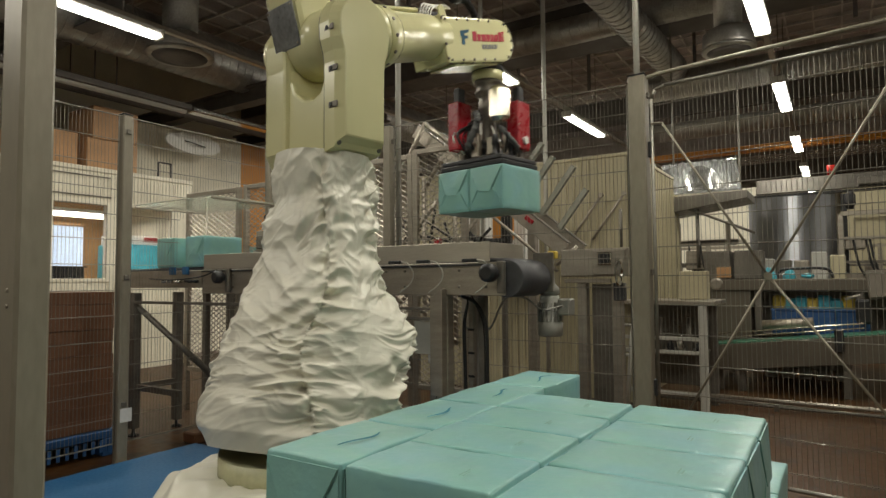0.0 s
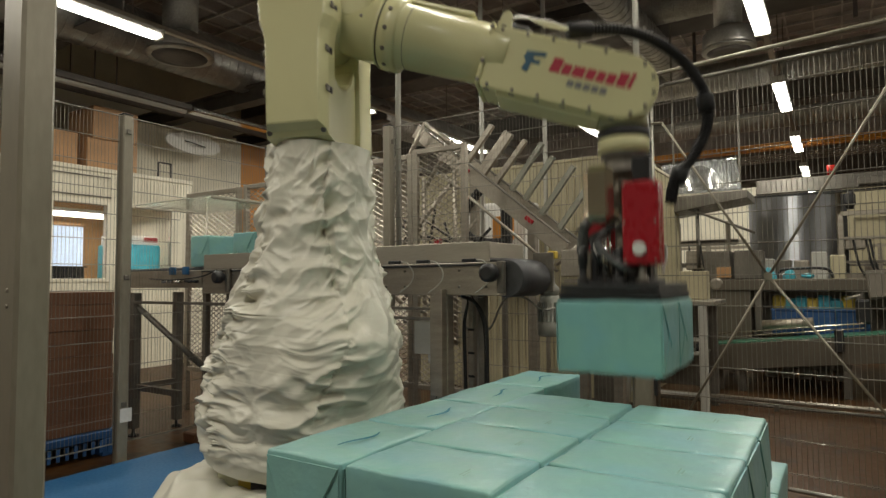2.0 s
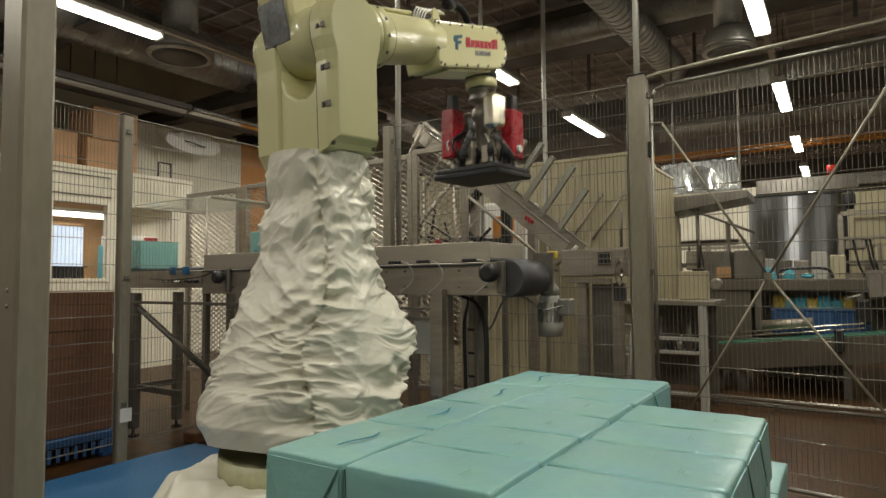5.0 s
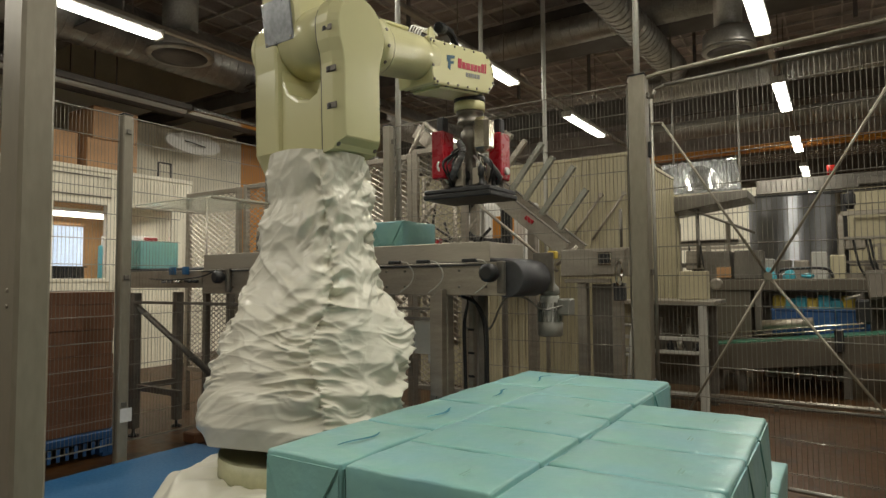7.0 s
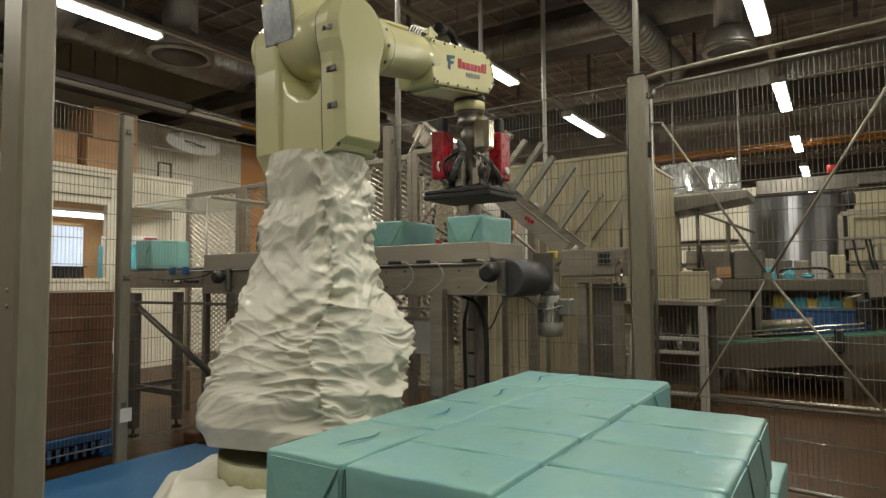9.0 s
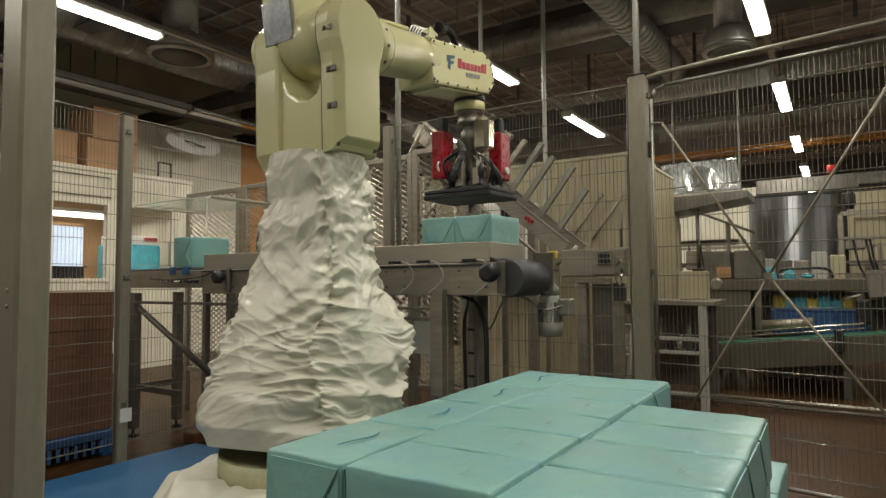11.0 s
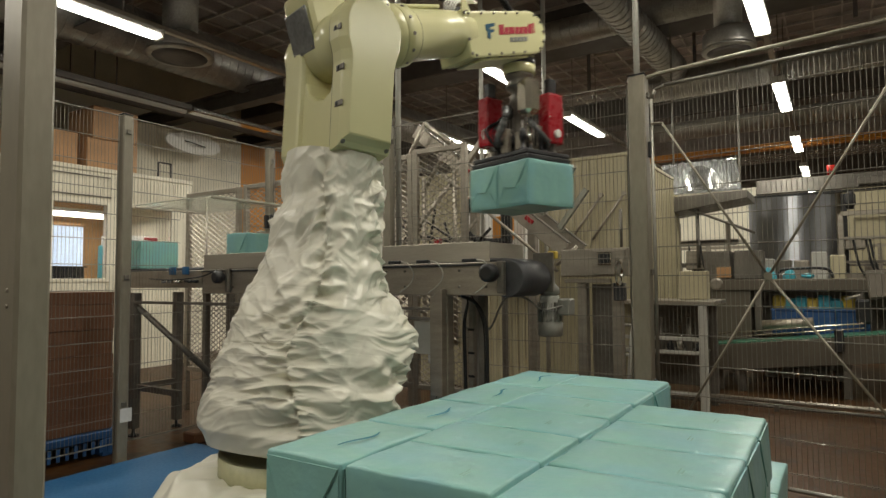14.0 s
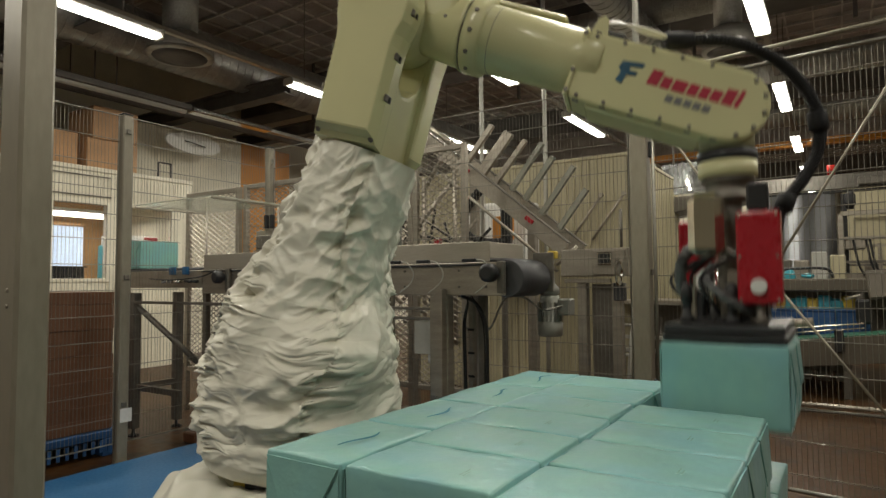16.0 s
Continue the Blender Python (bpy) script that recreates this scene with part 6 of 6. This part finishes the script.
steel_tank()
ribbed_wall("partition_5", pose(-3.0, 9.6, 0), 2.95, 2.45, "white ribbed partition beyond the machines", M_WALL, .12)
ribbed_wall("partition_6", pose(1.05, 10.4, 0), 5.0, 2.5, "beige ribbed partition beyond the machines", M_BEIGE, .12)
M_CLEAR_SHEET = mat("clear_bent_sheet", (0.80, 0.82, 0.80), 0.13, var=0.03, bump=0.02, trans=0.95, spec=.6, rough_var=.02)
ob = thing("extraction_hood", pose(-.22, 6.6, 0), "dark grey extraction hood hung over the machine", "hood")
bm = bmesh.new()
outline(bm, [(-.42, 1.82), (.40, 1.94), (.40, 2.02), (-.42, 2.0)], -.3, .4, .006)
part("hood_shell", bm, M_STEEL_DK, ob)
part("stay", rod(bmesh.new(), (-.2, -.25, 1.86), (.46, -.25, 1.56), .014, 8), M_STEEL_DK, ob)
for x in (-.36, -.12):
    part("drop_pipe", rod(bmesh.new(), (x, -.2, 1.2), (x, -.2, 1.86), .02, 8), M_STEEL_DK, ob)
bm = bmesh.new()
n = 14
curve = [(-.34 + .30 * (i / n) ** 2, 2.02 + .40 * math.sin(i / n * math.pi / 2)) for i in range(n + 1)]
for (ya, za), (yb, zb) in zip(curve, curve[1:]):
    la, lb = (za - 2.02) * .45, (zb - 2.02) * .45
    bm.faces.new([bm.verts.new(c) for c in ((-.33 - la, ya, za), (.36 - la * .4, ya, za), (.36 - lb * .4, yb, zb), (-.33 - lb, yb, zb))])
bmesh.ops.remove_doubles(bm, verts=bm.verts[:], dist=1e-4)
sheet = part("plastic_sheet", bm, M_CLEAR_SHEET, ob, "clear bent plastic sheet", smooth=True)
thick = sheet.modifiers.new("thickness", "SOLIDIFY")
thick.thickness = .004
sheet.visible_shadow = False
for x in (-.40, .30):
    part("hanger", rod(bmesh.new(), (x, 0, 2.0), (x, 0, Z_C), .012, 6), M_STEEL_DK, ob)
ob = thing("signal_lamp", pose(.93, 8.0, 0), "red and green signal lamp on a machine post", "signal lamp")
part("post", rod(bmesh.new(), (0, 0, 0), (0, 0, 2.22), .02, 8), M_STEEL, ob)
M_GREEN = mat("green_lens", (0.02, 0.22, 0.10), 0.3, var=.05, bump=0)
M_REDL = mat("red_lens", (0.65, 0.03, 0.02), 0.3, var=.05, bump=0)
part("green_lens", rod(bmesh.new(), (0, 0, 2.222), (0, 0, 2.33), .045, 14), M_GREEN, ob)
part("red_lens", rod(bmesh.new(), (0, 0, 2.342), (0, 0, 2.46), .045, 14), M_REDL, ob)


def far_line(x, y, w, label, seed, tall=0.0):
    """A line of frames, boxes and pipes further down the hall."""
    random.seed(seed)
    ob = thing("production_line", pose(x, y, 0), label, "machine", "far production lines")
    part("bed", solid(0, w, 0, .7, .72, .9, .01), M_STEEL, ob)
    n = int(w / .55)
    for i in range(n + 1):
        part("frame_post", solid(i * .55 - .025, i * .55 + .025, -.02, .03, 0, random.choice((1.3, 1.55, 1.75)) + tall, .004), M_STEEL, ob)
    part("upper_rail", solid(0, w, -.015, .015, 1.50, 1.54, .004), M_STEEL, ob)
    part("upper_rail", solid(0, w, -.015, .015, 1.24, 1.27, .004), M_STEEL_DK, ob)
    for i in range(int(w / .3)):
        a = i * .3 + random.uniform(0, .1)
        h = random.uniform(.12, .55)
        part("unit", solid(a, a + random.uniform(.10, .24), .05, .4, .901, .9 + h, .01), random.choice((M_STEEL_DK, M_STEEL, M_DARK, M_GREYPLAST, M_STEEL)), ob)
    if tall:
        part("upper_rail", solid(0, w, -.015, .015, 1.28 + tall, 1.33 + tall, .004), M_STEEL, ob)
        for i in range(int(w / .45)):
            a, b = i * .45 + random.uniform(0, .2), random.uniform(.95, 1.2 + tall)
            part("upper_unit", solid(a, a + random.uniform(.08, .3), .0, .35, b, b + random.uniform(.06, .3), .008), random.choice((M_STEEL_DK, M_DARK, M_STEEL, M_BEIGE)), ob)
    for i in range(int(w / .6)):
        a = random.uniform(0, w - .3)
        part("cable", pipe(bmesh.new(), spline([(a, -.03, 1.5), (a + .05, -.06, 1.2), (a + .15, -.04, 1.0), (a + .12, 0, .8)], 6), .012, 6), M_BLACK, ob)
    return ob


far_line(-1.7, 8.6, 1.6, "grey production line of frames and small units", 31, .3)
far_line(-1.2, 6.9, 1.2, "grey production line of frames and small units", 17, .2)
far_line(-1.9, 7.6, 1.8, "grey production line of frames and small units", 3)
far_line(1.0, 7.4, 3.6, "grey production line with upright frames and rails", 8, .5)
random.seed(41)
for k in range(5):
    ob = thing("plastic_bin", pose(.30 + k * .165, 6.85, 0), "translucent grey plastic bin behind the packing machine", "bin", "plastic bins")
    part("bin_body", solid(-.07, .07, -.1, .1, .9, 1.28 + random.uniform(-.03, .09), .012), (M_GREYPLAST, M_STEEL_DK, M_STEEL, M_GREYPLAST, M_BEIGE)[k], ob)
    part("bin_stand", solid(-.06, .06, -.08, .08, 0, .899, .004), M_STEEL_DK, ob)
ob = thing("red_bottle", pose(.255, 6.2, 1.0705), "slim red and white bottle on the machine top", "bottle")
part("bottle_body", lathe(bmesh.new(), [(0, .02), (.08, .02), (.085, .018)], (0, 0, 0), (0, 0, 1), 14), M_RED, ob)
part("bottle_neck", lathe(bmesh.new(), [(0, .018), (.10, .016), (.12, .006)], (0, 0, .0855), (0, 0, 1), 14), M_WHITE, ob)
far_line(.9, 9.4, 3.8, "far grey production line with dark units", 12)
ob = thing("floor_rail", pose(0, 4.82, 0), "low steel guide rail on the floor beyond the gate", "rail")
part("upper_tube", rod(bmesh.new(), (-.9, 0, .085), (3.0, 0, .080), .018, 8), M_STEEL, ob)
part("lower_tube", rod(bmesh.new(), (-.9, 0, .038), (3.0, 0, .034), .014, 8), M_STEEL_DK, ob)
for x in (-.8, .5, 1.8):
    part("foot", solid(x - .02, x + .02, -.012, .012, 0, .08, .003), M_STEEL_DK, ob)

motions()
